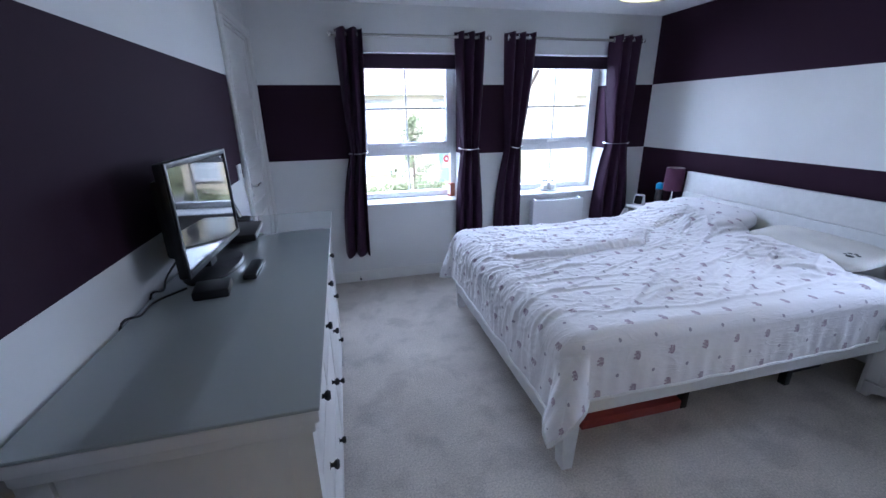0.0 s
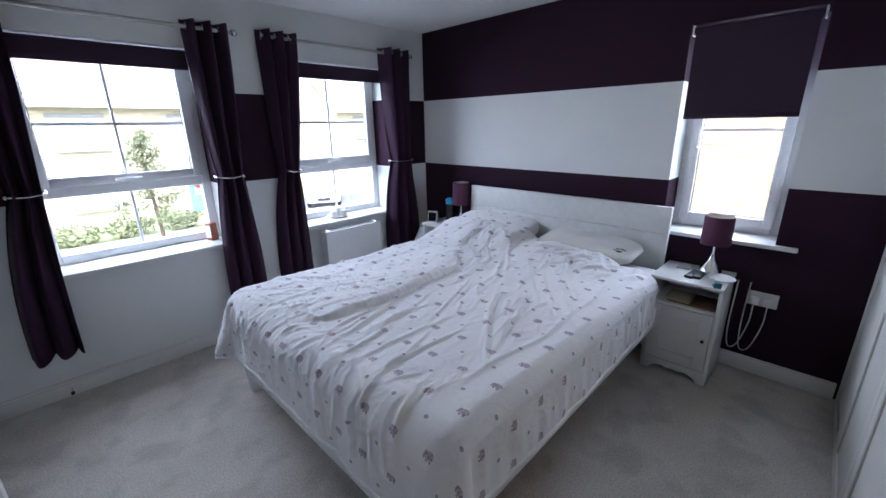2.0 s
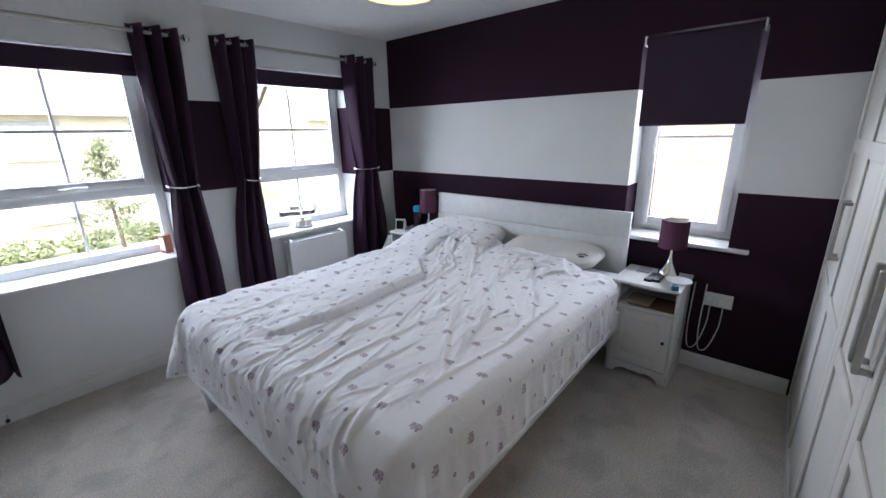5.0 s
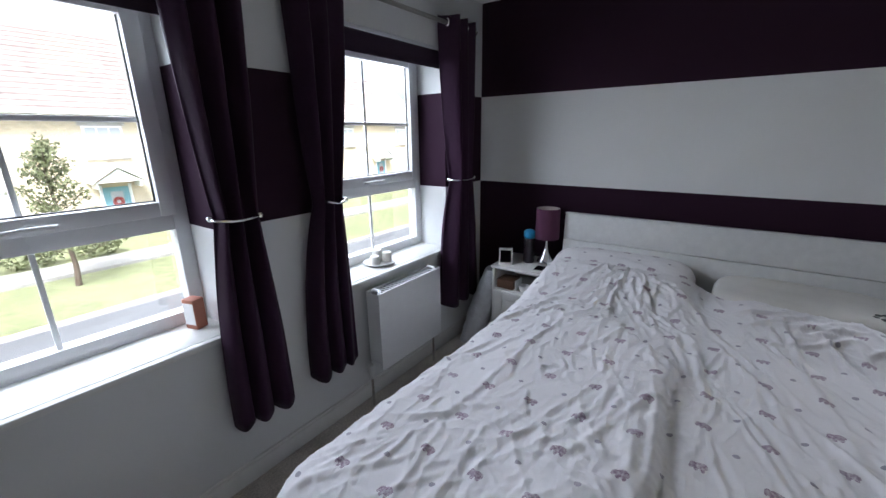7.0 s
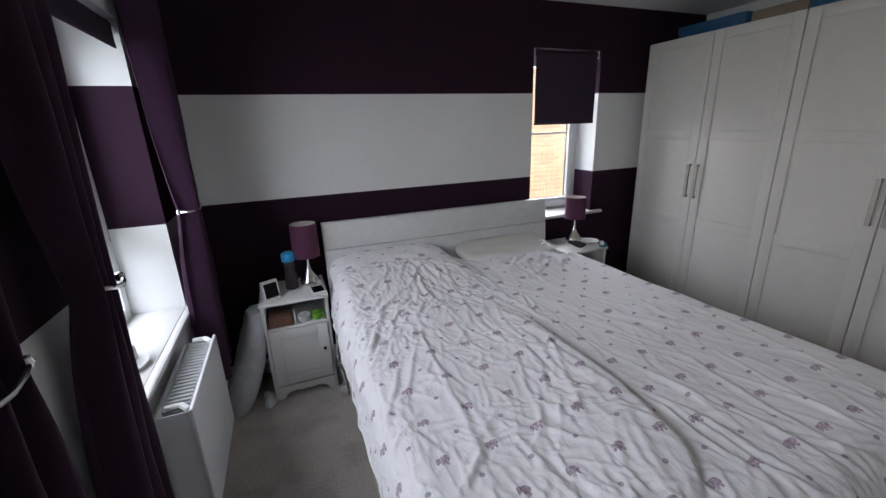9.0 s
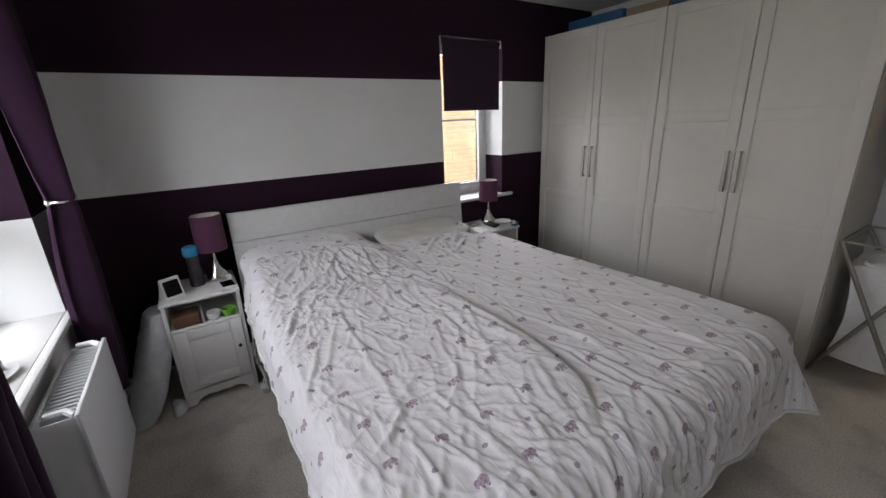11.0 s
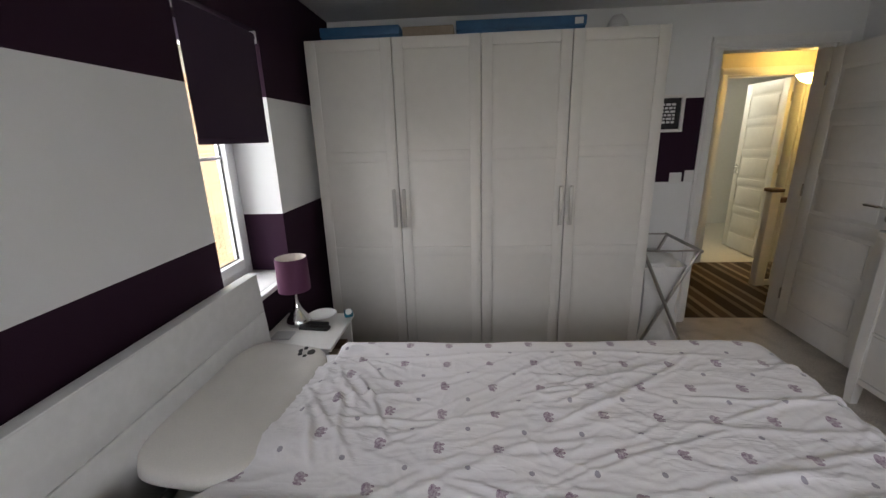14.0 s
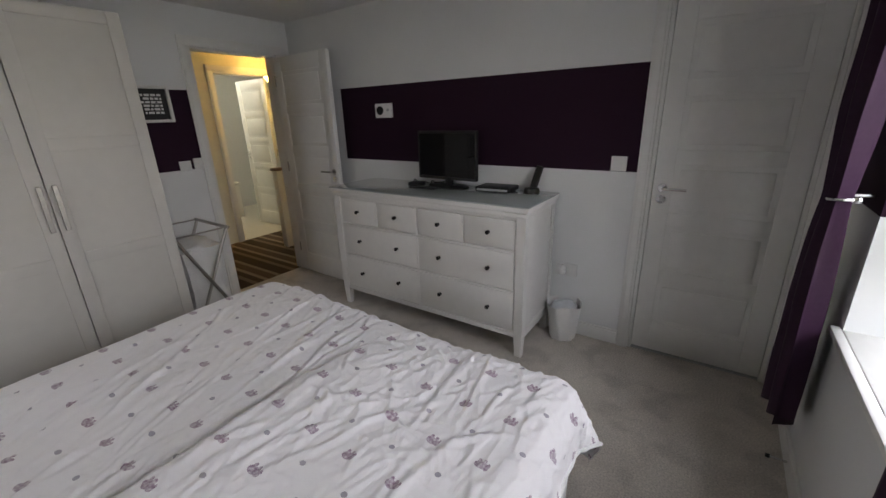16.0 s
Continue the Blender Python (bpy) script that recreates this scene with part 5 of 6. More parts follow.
for k in range(13):
    v = k / 12
    z = HZ - 0.12 - 0.54 * v
    ins = 0.018 + 0.03 * math.sin(math.pi * v)
    ring = []
    for i in range(40):
        a = 2 * math.pi * i / 40
        cx, cy = math.cos(a), math.sin(a)
        q = max(abs(cx), abs(cy)) ** 0.8
        sx, sy = cx / q, cy / q
        wob = 0.010 * noise.noise(Vector((i * 0.6, k * 0.5, 4)))
        ring.append(((HX0 + HX1) / 2 + sx * ((HX1 - HX0) / 2 - ins + wob) * 0.9, (HY0 + HY1) / 2 + sy * ((HY1 - HY0) / 2 - ins - 0.03 + wob), z + (0.02 * noise.noise(Vector((i * 0.5, 0, 9))) if k == 0 else 0)))
    rings.append(ring)
ring_strip(bm, rings)
part("bag", bm, CLOTH, hp, "white cotton laundry bag", smooth=60)
bm = bmesh.new()
bmesh.ops.create_icosphere(bm, subdivisions=3, radius=1.0)
for v in bm.verts:
    v.co = Vector((v.co.x * 0.13, v.co.y * 0.19, v.co.z * 0.06)) + 0.03 * noise.noise_vector(v.co * 2.5)
bmesh.ops.translate(bm, verts=bm.verts[:], vec=(0.62, -0.34, 0.635))
solid("laundry", bm, CLOTH, "pale crumpled laundry heaped in the hamper", "laundry", smooth=70)


# ---- chest of drawers ----
DX0, DX1, DY0, DY1 = -0.684, -0.203, 0.308, 1.902
ch = thing("chest_of_drawers", "white wooden chest of eight drawers with a glass top", "chest of drawers")
part("top", one(DX0 - 0.005, DX1 + 0.02, DY0 - 0.022, DY1 + 0.022, 0.945, 0.973, 0.005), FURN, ch)
part("glass_top", one(DX0 - 0.003, DX1 + 0.021, DY0 - 0.022, DY1 + 0.022, 0.9735, 0.9815, 0.0015), TOPGLASS, ch, "grey tinted glass sheet")
part("moulding", one(DX0, DX1 + 0.01, DY0 - 0.01, DY1 + 0.01, 0.912, 0.9445, 0.008), FURN, ch)
for y0, y1 in ((DY0, DY0 + 0.055), (DY1 - 0.055, DY1)):
    for x0, x1 in ((DX0, DX0 + 0.05), (DX1 - 0.05, DX1)):
        bm = bmesh.new()
        ring_strip(bm, [[(x0 + i, y0 + i, z), (x1 - i, y0 + i, z), (x1 - i, y1 - i, z), (x0 + i, y1 - i, z)] for i, z in ((0.006, 0.0), (0.0, 0.14), (0.0, 0.9115))])
        part("leg", bm, FURN, ch, smooth=None)
for y in (DY0 + 0.008, DY1 - 0.022):
    part("side_panel", one(DX0 + 0.05, DX1 - 0.05, y, y + 0.014, 0.13, 0.905, 0.002), FURN, ch)
    part("side_rail", one(DX0 + 0.05, DX1 - 0.05, y - 0.004, y + 0.018, 0.125, 0.19, 0.002), FURN, ch)
part("back_panel", one(DX0 + 0.002, DX0 + 0.01, DY0 + 0.055, DY1 - 0.055, 0.14, 0.905), FURN, ch)
RX = (DX1 - 0.03, DX1 - 0.004)
for z0, z1 in ((0.135, 0.168), (0.432, 0.447), (0.688, 0.704), (0.893, 0.9115)):
    part("front_rail", one(RX[0], RX[1], DY0 + 0.055, DY1 - 0.055, z0, z1, 0.002), FURN, ch)
ya, yb = DY0 + 0.055, DY1 - 0.055
yw_ = (yb - ya) / 4


def drawer(y0, y1, z0, z1, knobs):
    d = part("drawer", one(DX1 - 0.028, DX1 - 0.006, y0 + 0.003, y1 - 0.003, z0 + 0.003, z1 - 0.003, 0.003), FURN, ch)
    part("drawer_box", one(DX0 + 0.02, DX1 - 0.0285, y0 + 0.012, y1 - 0.012, z0 + 0.012, z1 - 0.03), FURN, d)
    for y in knobs:
        k = lathe([(0.0, 0.026), (0.010, 0.0255), (0.014, 0.02), (0.012, 0.014), (0.006, 0.009), (0.006, 0.002), (0.011, 0.0), (0.0, 0.0)], 14)
        bmesh.ops.rotate(k, verts=k.verts[:], matrix=Matrix.Rotation(radians(90), 3, "Y"))
        bmesh.ops.translate(k, verts=k.verts[:], vec=(DX1 - 0.006, y, (z0 + z1) / 2 + 0.005))
        part("knob", k, BLACKM, d, "round black iron knob")
    return d


for i in range(4):
    drawer(ya + i * yw_ + 0.006, ya + (i + 1) * yw_ - 0.006, 0.704, 0.893, (ya + (i + 0.5) * yw_,))
for i in range(1, 4):
    part("divider", one(RX[0], RX[1], ya + i * yw_ - 0.006, ya + i * yw_ + 0.006, 0.704, 0.893, 0.001), FURN, ch)
for z0, z1 in ((0.168, 0.432), (0.447, 0.688)):
    part("divider", one(RX[0], RX[1], (ya + yb) / 2 - 0.008, (ya + yb) / 2 + 0.008, z0, z1, 0.001), FURN, ch)
    for i in range(2):
        drawer(ya + i * 2 * yw_ + 0.004, ya + (i + 1) * 2 * yw_ - 0.008, z0, z1, (ya + (2 * i + 0.5) * yw_, ya + (2 * i + 1.5) * yw_))
for y0, y1 in ((ya, ya + 0.008), (yb - 0.0085, yb)):
    part("stile", one(RX[0], RX[1] - 0.001, y0, y1, 0.168, 0.893, 0.001), FURN, ch)
DT = 0.9816

tv = thing("television", "small black flat screen television on a stand", "television", (-0.553, 1.135, DT), -3)
part("casing", one(-0.03, -0.004, -0.256, 0.256, 0.054, 0.392, 0.008), BLACKP, tv)
part("screen", one(-0.0039, -0.0015, -0.243, 0.243, 0.074, 0.376), SCREEN, tv, "dark glossy screen")
bm = bmesh.new()
for b_ in ((-0.256, -0.243, 0.054, 0.392), (0.243, 0.256, 0.054, 0.392), (-0.243, 0.243, 0.054, 0.074), (-0.243, 0.243, 0.376, 0.392)):
    box(bm, -0.0039, 0.003, b_[0], b_[1], b_[2], b_[3], 0.0015)
part("bezel", bm, BLACKP, tv, "glossy black bezel")
part("back_box", one(-0.075, -0.0355, -0.2, 0.2, 0.1, 0.34, 0.015), BLACKP, tv)
part("neck", one(-0.045, -0.02, -0.03, 0.03, 0.012, 0.1, 0.004), BLACKP, tv)
bm = lathe([(0.0, 0), (1.0, 0), (1.02, 0.4), (0.96, 0.9), (0.0, 1.0)], 36)
bmesh.ops.scale(bm, verts=bm.verts[:], vec=(0.085, 0.17, 0.014))
bmesh.ops.translate(bm, verts=bm.verts[:], vec=(-0.02, 0, 0))
part("foot", bm, BLACKP, tv, "oval black foot", smooth=50)

bx = thing("media_box", "low black media player box", "set-top box", (-0.515, 0.89, DT), 8)
part("case", one(-0.05, 0.05, -0.05, 0.05, 0.0, 0.03, 0.008), BLACKP, bx)
solid("remote_control", one(-0.45, -0.405, 0.97, 1.13, DT, DT + 0.018, 0.006), BLACKP, "black remote control on the glass top", "remote")
rt = thing("set_top_box", "flat black set-top box with a grey front edge", "set-top box", (-0.575, 1.53, DT), 3)
part("case", one(-0.085, 0.085, -0.125, 0.125, 0.004, 0.036, 0.008), BLACKP, rt)
part("front_trim", one(0.0852, 0.0875, -0.11, 0.11, 0.012, 0.026, 0.001), GREYFIN, rt, "grey front trim")
for y in (-0.1, 0.1):
    part("foot", one(-0.06, 0.06, y - 0.012, y + 0.012, 0.0, 0.0045), BLACKP, rt)
ph = thing("cordless_phone", "black cordless telephone leaning in its cradle", "telephone", (-0.61, 1.765, DT), 0)
part("cradle", lathe([(0.0, 0), (0.05, 0), (0.052, 0.01), (0.045, 0.03), (0.0, 0.036)], 26), BLACKP, ph, smooth=50)
part("handset", one(-0.014, 0.012, -0.024, 0.024, 0.02, 0.18, 0.008, Matrix.Rotation(radians(-22), 4, "Y") @ Matrix.Rotation(radians(-8), 4, "X")), BLACKP, ph)
for k, pts in enumerate(([(-0.6, 0.93, DT + 0.01), (-0.66, 0.86, DT + 0.006), (-0.665, 0.78, DT + 0.005), (-0.689, 0.72, DT), (-0.694, 0.7, 0.8)],
                         [(-0.64, 1.18, DT + 0.1), (-0.69, 1.05, DT + 0.02), (-0.672, 0.95, DT + 0.005), (-0.689, 0.9, DT), (-0.694, 0.88, 0.8)],
                         [(-0.69, 1.5, DT + 0.015), (-0.676, 1.46, DT + 0.01), (-0.69, 1.42, DT), (-0.694, 1.4, 0.8)])):
    solid("cable", tube(smooth_path(pts, 6), 0.0035, 6), BLACKP, "black cable trailing behind the chest of drawers", "cable", smooth=60, group="television cables")


# ---- small things on the walls and floor ----
def wall_plate(name, label, category, axis, face, out, a, z, w, h, rockers=1):
    t = thing(name, label, category)

    def b(l0, l1, d0, d1, z0, z1, bev):
        e0, e1 = sorted((face + out * d0, face + out * d1))
        return one(l0, l1, e0, e1, z0, z1, bev) if axis == "x" else one(e0, e1, l0, l1, z0, z1, bev)
    part("plate", b(a - w / 2, a + w / 2, 0.0005, 0.009, z - h / 2, z + h / 2, 0.003), WPLAST, t)
    for k in range(rockers):
        c = a + (k - (rockers - 1) / 2) * w / 2.2
        part("rocker", b(c - 0.006, c + 0.006, 0.0092, 0.0125, z - 0.012, z + 0.012, 0.001), WPLAST, t)
    return t


wall_plate("light_switch", "white light switch below the plum band by the cupboard", "light switch", "y", XL, 1, 2.262, 1.178, 0.086, 0.086)
wall_plate("light_switch", "white light switch beside the doorway", "light switch", "x", YB, 1, 0.285, 1.172, 0.075, 0.086)
wall_plate("light_switch", "white heating switch beside the doorway", "light switch", "x", YB, 1, 0.385, 1.162, 0.086, 0.075)
sk = wall_plate("wall_socket", "white double socket with two plugs in it", "wall socket", "y", XR, -1, 0.365, 0.482, 0.146, 0.086, 0)
for y in (0.333, 0.398):
    part("plug", one(XR - 0.04, XR - 0.0095, y - 0.02, y + 0.02, 0.45, 0.495, 0.006), WPLAST, sk)
for y0, y1 in ((0.333, 0.42), (0.398, 0.48)):
    solid("cable", tube(smooth_path([(XR - 0.03, y0, 0.445), (XR - 0.032, y0 + 0.005, 0.32), (XR - 0.035, (y0 + y1) / 2, 0.17), (XR - 0.04, y1, 0.16), (XR - 0.035, y1 + 0.015, 0.3), (XR - 0.03, y1 + 0.01, 0.58)], 7), 0.0035, 6), CABLE,
          "white lamp cable looping from the socket", "cable", smooth=60, group="lamp cables")
sb = wall_plate("wall_socket", "white double socket with a plug-in air freshener", "wall socket", "y", XL, 1, 2.0, 0.46, 0.146, 0.086, 0)
part("freshener", lathe([(0.0, 0), (0.022, 0), (0.026, 0.02), (0.024, 0.05), (0.014, 0.065), (0.0, 0.068)], 18, (XL + 0.032, 1.98, 0.435)), WPLAST, sb, "white plug-in freshener")

th_ = thing("thermostat", "white wall thermostat with a round black dial", "thermostat")
part("body", one(XL + 0.0005, XL + 0.03, 0.372, 0.54, 1.472, 1.58, 0.006), WPLAST, th_)
d_ = lathe([(0.0, 0.012), (0.03, 0.011), (0.034, 0.0), (0.0, 0.0)], 26)
bmesh.ops.rotate(d_, verts=d_.verts[:], matrix=Matrix.Rotation(radians(90), 3, "Y"))
bmesh.ops.translate(d_, verts=d_.verts[:], vec=(XL + 0.0302, 0.43, 1.527))
part("dial", d_, BLACKP, th_, "round black dial")
part("window", one(XL + 0.0302, XL + 0.0315, 0.498, 0.523, 1.52, 1.54), GREYFIN, th_, "small grey display")

pf = thing("picture_frame", "square white frame with a black and white lettered print", "picture")
PX0, PX1, PZ0, PZ1 = 0.392, 0.645, 1.488, 1.738
bm = bmesh.new()
for b_ in ((PX0, PX0 + 0.02, PZ0, PZ1), (PX1 - 0.02, PX1, PZ0, PZ1), (PX0 + 0.02, PX1 - 0.02, PZ0, PZ0 + 0.02), (PX0 + 0.02, PX1 - 0.02, PZ1 - 0.02, PZ1)):
    box(bm, b_[0], b_[1], YB + 0.0005, YB + 0.03, b_[2], b_[3], 0.002)
part("frame", bm, FURN, pf)
part("print", one(PX0 + 0.02, PX1 - 0.02, YB + 0.001, YB + 0.012, PZ0 + 0.02, PZ1 - 0.02), BLACKP, pf, "black print")
rnd = random.Random(12)
for r in range(6):
    x = PX0 + 0.055
    while x < PX1 - 0.075:
        w = 0.012 + rnd.random() * 0.03
        part("lettering", one(x, min(x + w, PX1 - 0.055), YB + 0.0121, YB + 0.0128, PZ1 - 0.07 - r * 0.024, PZ1 - 0.055 - r * 0.024), WPLAST, pf, "white unreadable line of print")
        x += w + 0.008

bn = thing("waste_bin", "small white swirled plastic waste bin", "bin", (-0.61, 2.03, 0))
bm = bmesh.new()
rings = []
for k in range(15):
    v = k / 14
    rings.append([((0.082 + 0.032 * v + 0.003 * math.sin(8 * (2 * math.pi * i / 48) + 3 * v)) * math.cos(2 * math.pi * i / 48),
                   (0.082 + 0.032 * v + 0.003 * math.sin(8 * (2 * math.pi * i / 48) + 3 * v)) * math.sin(2 * math.pi * i / 48),
                   0.002 + (0.255 + (0.01 * math.sin(3 * 2 * math.pi * i / 48) if k == 14 else 0)) * v) for i in range(48)])
inner = [[(p[0] * 0.96, p[1] * 0.96, max(p[2] - 0.001, 0.006)) for p in r] for r in reversed(rings)]
ring_strip(bm, rings + inner)
part("bucket", bm, WPLAST, bn, smooth=50)
bm = bmesh.new()
bmesh.ops.create_icosphere(bm, subdivisions=3, radius=1.0)
for v in bm.verts:
    v.co = Vector((v.co.x * 0.085, v.co.y * 0.085, v.co.z * 0.04)) + 0.016 * noise.noise_vector(v.co * 2)
bmesh.ops.translate(bm, verts=bm.verts[:], vec=(-0.61, 2.03, 0.225))
solid("bin_liner", bm, WRAP, "crumpled clear liner in the waste bin", "bin liner", smooth=70)
st = thing("door_stop", "small chrome spring door stop on the skirting", "door stop")
part("stem", tube([(-0.03, YF - 0.016, 0.05), (-0.03, YF - 0.075, 0.05)], 0.005, 8), CHROME, st)
part("tip", tube([(-0.03, YF - 0.075, 0.05), (-0.03, YF - 0.09, 0.05)], 0.009, 10), BLACKP, st, "black rubber tip")

# ceiling lamp
LX, LY = 1.226, 1.285
cl = thing("ceiling_lamp", "pale yellow drum shade hanging from the ceiling, lit", "ceiling lamp")
YSHADE = lit_shade("yellow_shade_cloth", (0.80, 0.72, 0.33), 0.3)
part("shade", lathe([(0.14, 1.947), (0.14, 2.14), (0.137, 2.14), (0.137, 1.947), (0.14, 1.947)], 48, (LX, LY, 0), caps=False), YSHADE, cl, "pale yellow cloth drum", smooth=50)
part("diffuser", lathe([(0.0, 1.959), (0.136, 1.959), (0.136, 1.962), (0.0, 1.962)], 48, (LX, LY, 0)), YSHADE, cl, "pale lit diffuser", smooth=50)
part("shade_rim", lathe([(0.138, 1.943), (0.1425, 1.943), (0.1425, 1.951), (0.138, 1.951), (0.138, 1.943)], 48, (LX, LY, 0), caps=False), STEEL, cl, "thin metal rim")
part("cord", tube([(LX, LY, 2.03), (LX, LY, ZC - 0.02)], 0.004, 8), WPLAST, cl)
part("ceiling_rose", lathe([(0.0, ZC - 0.03), (0.03, ZC - 0.028), (0.045, ZC - 0.01), (0.046, ZC - 0.001), (0.0, ZC - 0.001)], 26, (LX, LY, 0)), WPLAST, cl, smooth=50)


# ---- landing and bathroom beyond the doorway ----
LY0 = -2.22      # far wall of the landing
STRIPES = mat("striped_landing_carpet", (0.3, 0.22, 0.14), rough=0.95, bump=0.9, bump_scale=300, spec=0.1)
sn, sl_ = STRIPES.node_tree.nodes, STRIPES.node_tree.links
sxyz = sn.new("ShaderNodeSeparateXYZ")
sl_.new(sn.new("ShaderNodeNewGeometry").outputs["Position"], sxyz.inputs[0])
sm = sn.new("ShaderNodeMath"); sm.operation = "MULTIPLY"; sm.inputs[1].default_value = 2.4
sl_.new(sxyz.outputs["X"], sm.inputs[0])
sf = sn.new("ShaderNodeMath"); sf.operation = "FRACT"
sl_.new(sm.outputs[0], sf.inputs[0])
ramp = sn.new("ShaderNodeValToRGB")
ramp.color_ramp.interpolation = "CONSTANT"
els = ramp.color_ramp.elements
els[0].position, els[0].color = 0.0, (0.07, 0.052, 0.04, 1)
els[1].position, els[1].color = 0.3, (0.25, 0.21, 0.165, 1)
for pos_, c_ in ((0.4, (0.12, 0.09, 0.068, 1)), (0.62, (0.29, 0.245, 0.19, 1)), (0.72, (0.08, 0.06, 0.045, 1)), (0.88, (0.19, 0.15, 0.115, 1))):
    e_ = els.new(pos_); e_.color = c_
sl_.new(sf.outputs[0], ramp.inputs["Fac"])
sl_.new(ramp.outputs["Color"], sn["Principled BSDF"].inputs["Base Color"])
structure("floor_landing", one(-3.2, 1.2, LY0, YB - 0.06, -0.05, 0.0), STRIPES, "brown and cream striped landing carpet", "carpet")
structure("floor_bathroom", one(-3.2, 1.2, -4.3, LY0, -0.05, -0.001), TILE, "pale bathroom floor", "floor")
BD = (-1.56, -0.76)
structure("wall_landing", wall_mesh([(-3.2, BD[0], LY0 - 0.1, LY0, 0, ZC), (BD[1], 1.2, LY0 - 0.1, LY0, 0, ZC), (BD[0], BD[1], LY0 - 0.1, LY0, 2.03, ZC)]), LANDW, "cream landing wall with a bathroom doorway", "wall")
structure("wall_landing_end", wall_mesh([(1.2, 1.3, -4.3, YB - 0.12, 0, ZC), (-3.3, -3.2, -4.3, YB - 0.12, 0, ZC), (-3.2, XL - 0.12, YB - 0.12, YB - 0.02, 0, ZC)]), LANDW, "cream end walls of the landing", "wall")
structure("wall_bathroom", one(-3.2, 1.2, -4.4, -4.3, 0, ZC), PAINT, "white bathroom wall", "wall")
structure("ceiling_landing", one(-3.3, 1.3, -4.4, YB - 0.12, ZC, ZC + 0.1), CEIL, "white landing ceiling", "ceiling")
architrave("door_frame_bathroom", "x", BD[0], BD[1], LY0, 1, 2.03)
panel_door("door_3", "white moulded five panel bathroom door standing ajar", 0.70, 1.985, (BD[0] + 0.09, LY0 - 0.07, 0.012), -91.5, 1)
bath = thing("bath", "white bath with a tiled edge", "bath")
part("panel", one(-1.55, 0.1, -4.29, -3.55, 0.0, 0.52, 0.01), PORCELAIN, bath)
part("rim", one(-1.57, 0.12, -4.295, -3.53, 0.521, 0.56, 0.012), PORCELAIN, bath)
solid("bottle", lathe([(0.0, 0), (0.03, 0), (0.032, 0.01), (0.032, 0.12), (0.012, 0.15), (0.012, 0.18), (0.0, 0.18)], 18, (-1.2, -3.7, 0.56)), SMOKE, "dark bottle on the bath edge", "bottle", smooth=50)
nb = thing("stair_balustrade", "white stair balustrade with a dark wooden handrail", "balustrade")
part("newel_post", one(-0.97, -0.885, -1.54, -1.455, 0, 0.92, 0.006), GLOSS, nb)
part("newel_cap", one(-0.985, -0.87, -1.555, -1.44, 0.921, 0.955, 0.008), DARKWOOD, nb, "dark wooden cap")
part("handrail", one(-2.6, -0.971, -1.53, -1.465, 0.82, 0.865, 0.012), DARKWOOD, nb, "dark wooden handrail")
part("base_rail", one(-2.6, -0.971, -1.52, -1.475, 0.0, 0.05, 0.004), GLOSS, nb)
for k in range(15):
    x = -1.06 - k * 0.105
    part("spindle", lathe([(0.016, 0.051), (0.016, 0.2), (0.011, 0.25), (0.017, 0.45), (0.011, 0.65), (0.016, 0.7), (0.016, 0.8195)], 10, (x, -1.497, 0)), GLOSS, nb)
LLX, LLY = -1.36, -1.86
ll = thing("landing_lamp", "amber glass ceiling lamp glowing on the landing", "ceiling lamp")
ASHADE = lit_shade("amber_glass", (0.95, 0.62, 0.16), 5.0)
part("bowl", lathe([(0.0, 1.885), (0.06, 1.892), (0.11, 1.92), (0.15, 1.97), (0.152, 1.975), (0.11, 1.932), (0.06, 1.904), (0.0, 1.897)], 36, (LLX, LLY, 0)), ASHADE, ll, "amber glass bowl", smooth=60)
part("stem", tube([(LLX, LLY, 1.9), (LLX, LLY, ZC - 0.02)], 0.007, 8), STEEL, ll)
part("ceiling_rose", lathe([(0.0, ZC - 0.03), (0.04, ZC - 0.02), (0.05, ZC - 0.001), (0.0, ZC - 0.001)], 22, (LLX, LLY, 0)), STEEL, ll, smooth=50)


# ---- outside ----
GZ = -2.75
GRASS = mat("lawn", (0.21, 0.225, 0.11), rough=0.95, grain=0.4, scale=6, stain=0.25, stain_scale=0.4, bump=0.6, bump_scale=40)
ASPHALT = mat("road_asphalt", (0.13, 0.132, 0.138), rough=0.7, grain=0.25, scale=30, stain=0.2, stain_scale=0.4, bump=0.4, bump_scale=60)
PAVE = mat("pavement_slab", (0.3, 0.29, 0.27), rough=0.9, grain=0.15, scale=12, stain=0.15)
STONE = mat("kerb_stone", (0.34, 0.33, 0.31), rough=0.85, grain=0.15, scale=14)
ROOF = mat("grey_roof_tile", (0.3, 0.24, 0.22), rough=0.85, grain=0.25, scale=5, stain=0.2)
BARK = mat("bark", (0.09, 0.065, 0.045), rough=0.9, grain=0.3, scale=25)
LEAF = mat("foliage", (0.115, 0.13, 0.055), rough=0.7, grain=0.4, scale=3)
CARW = mat("white_car_paint", (0.7, 0.71, 0.72), rough=0.2, grain=0.02, scale=10, coat=0.6)
CARR = mat("red_car_paint", (0.34, 0.02, 0.02), rough=0.2, grain=0.02, scale=10, coat=0.6)
DOORB = mat("pale_blue_door", (0.16, 0.33, 0.38), rough=0.5, grain=0.05, scale=10)
DARKGL = mat("dark_window_glass", (0.4, 0.43, 0.45), rough=0.08, spec=0.8)


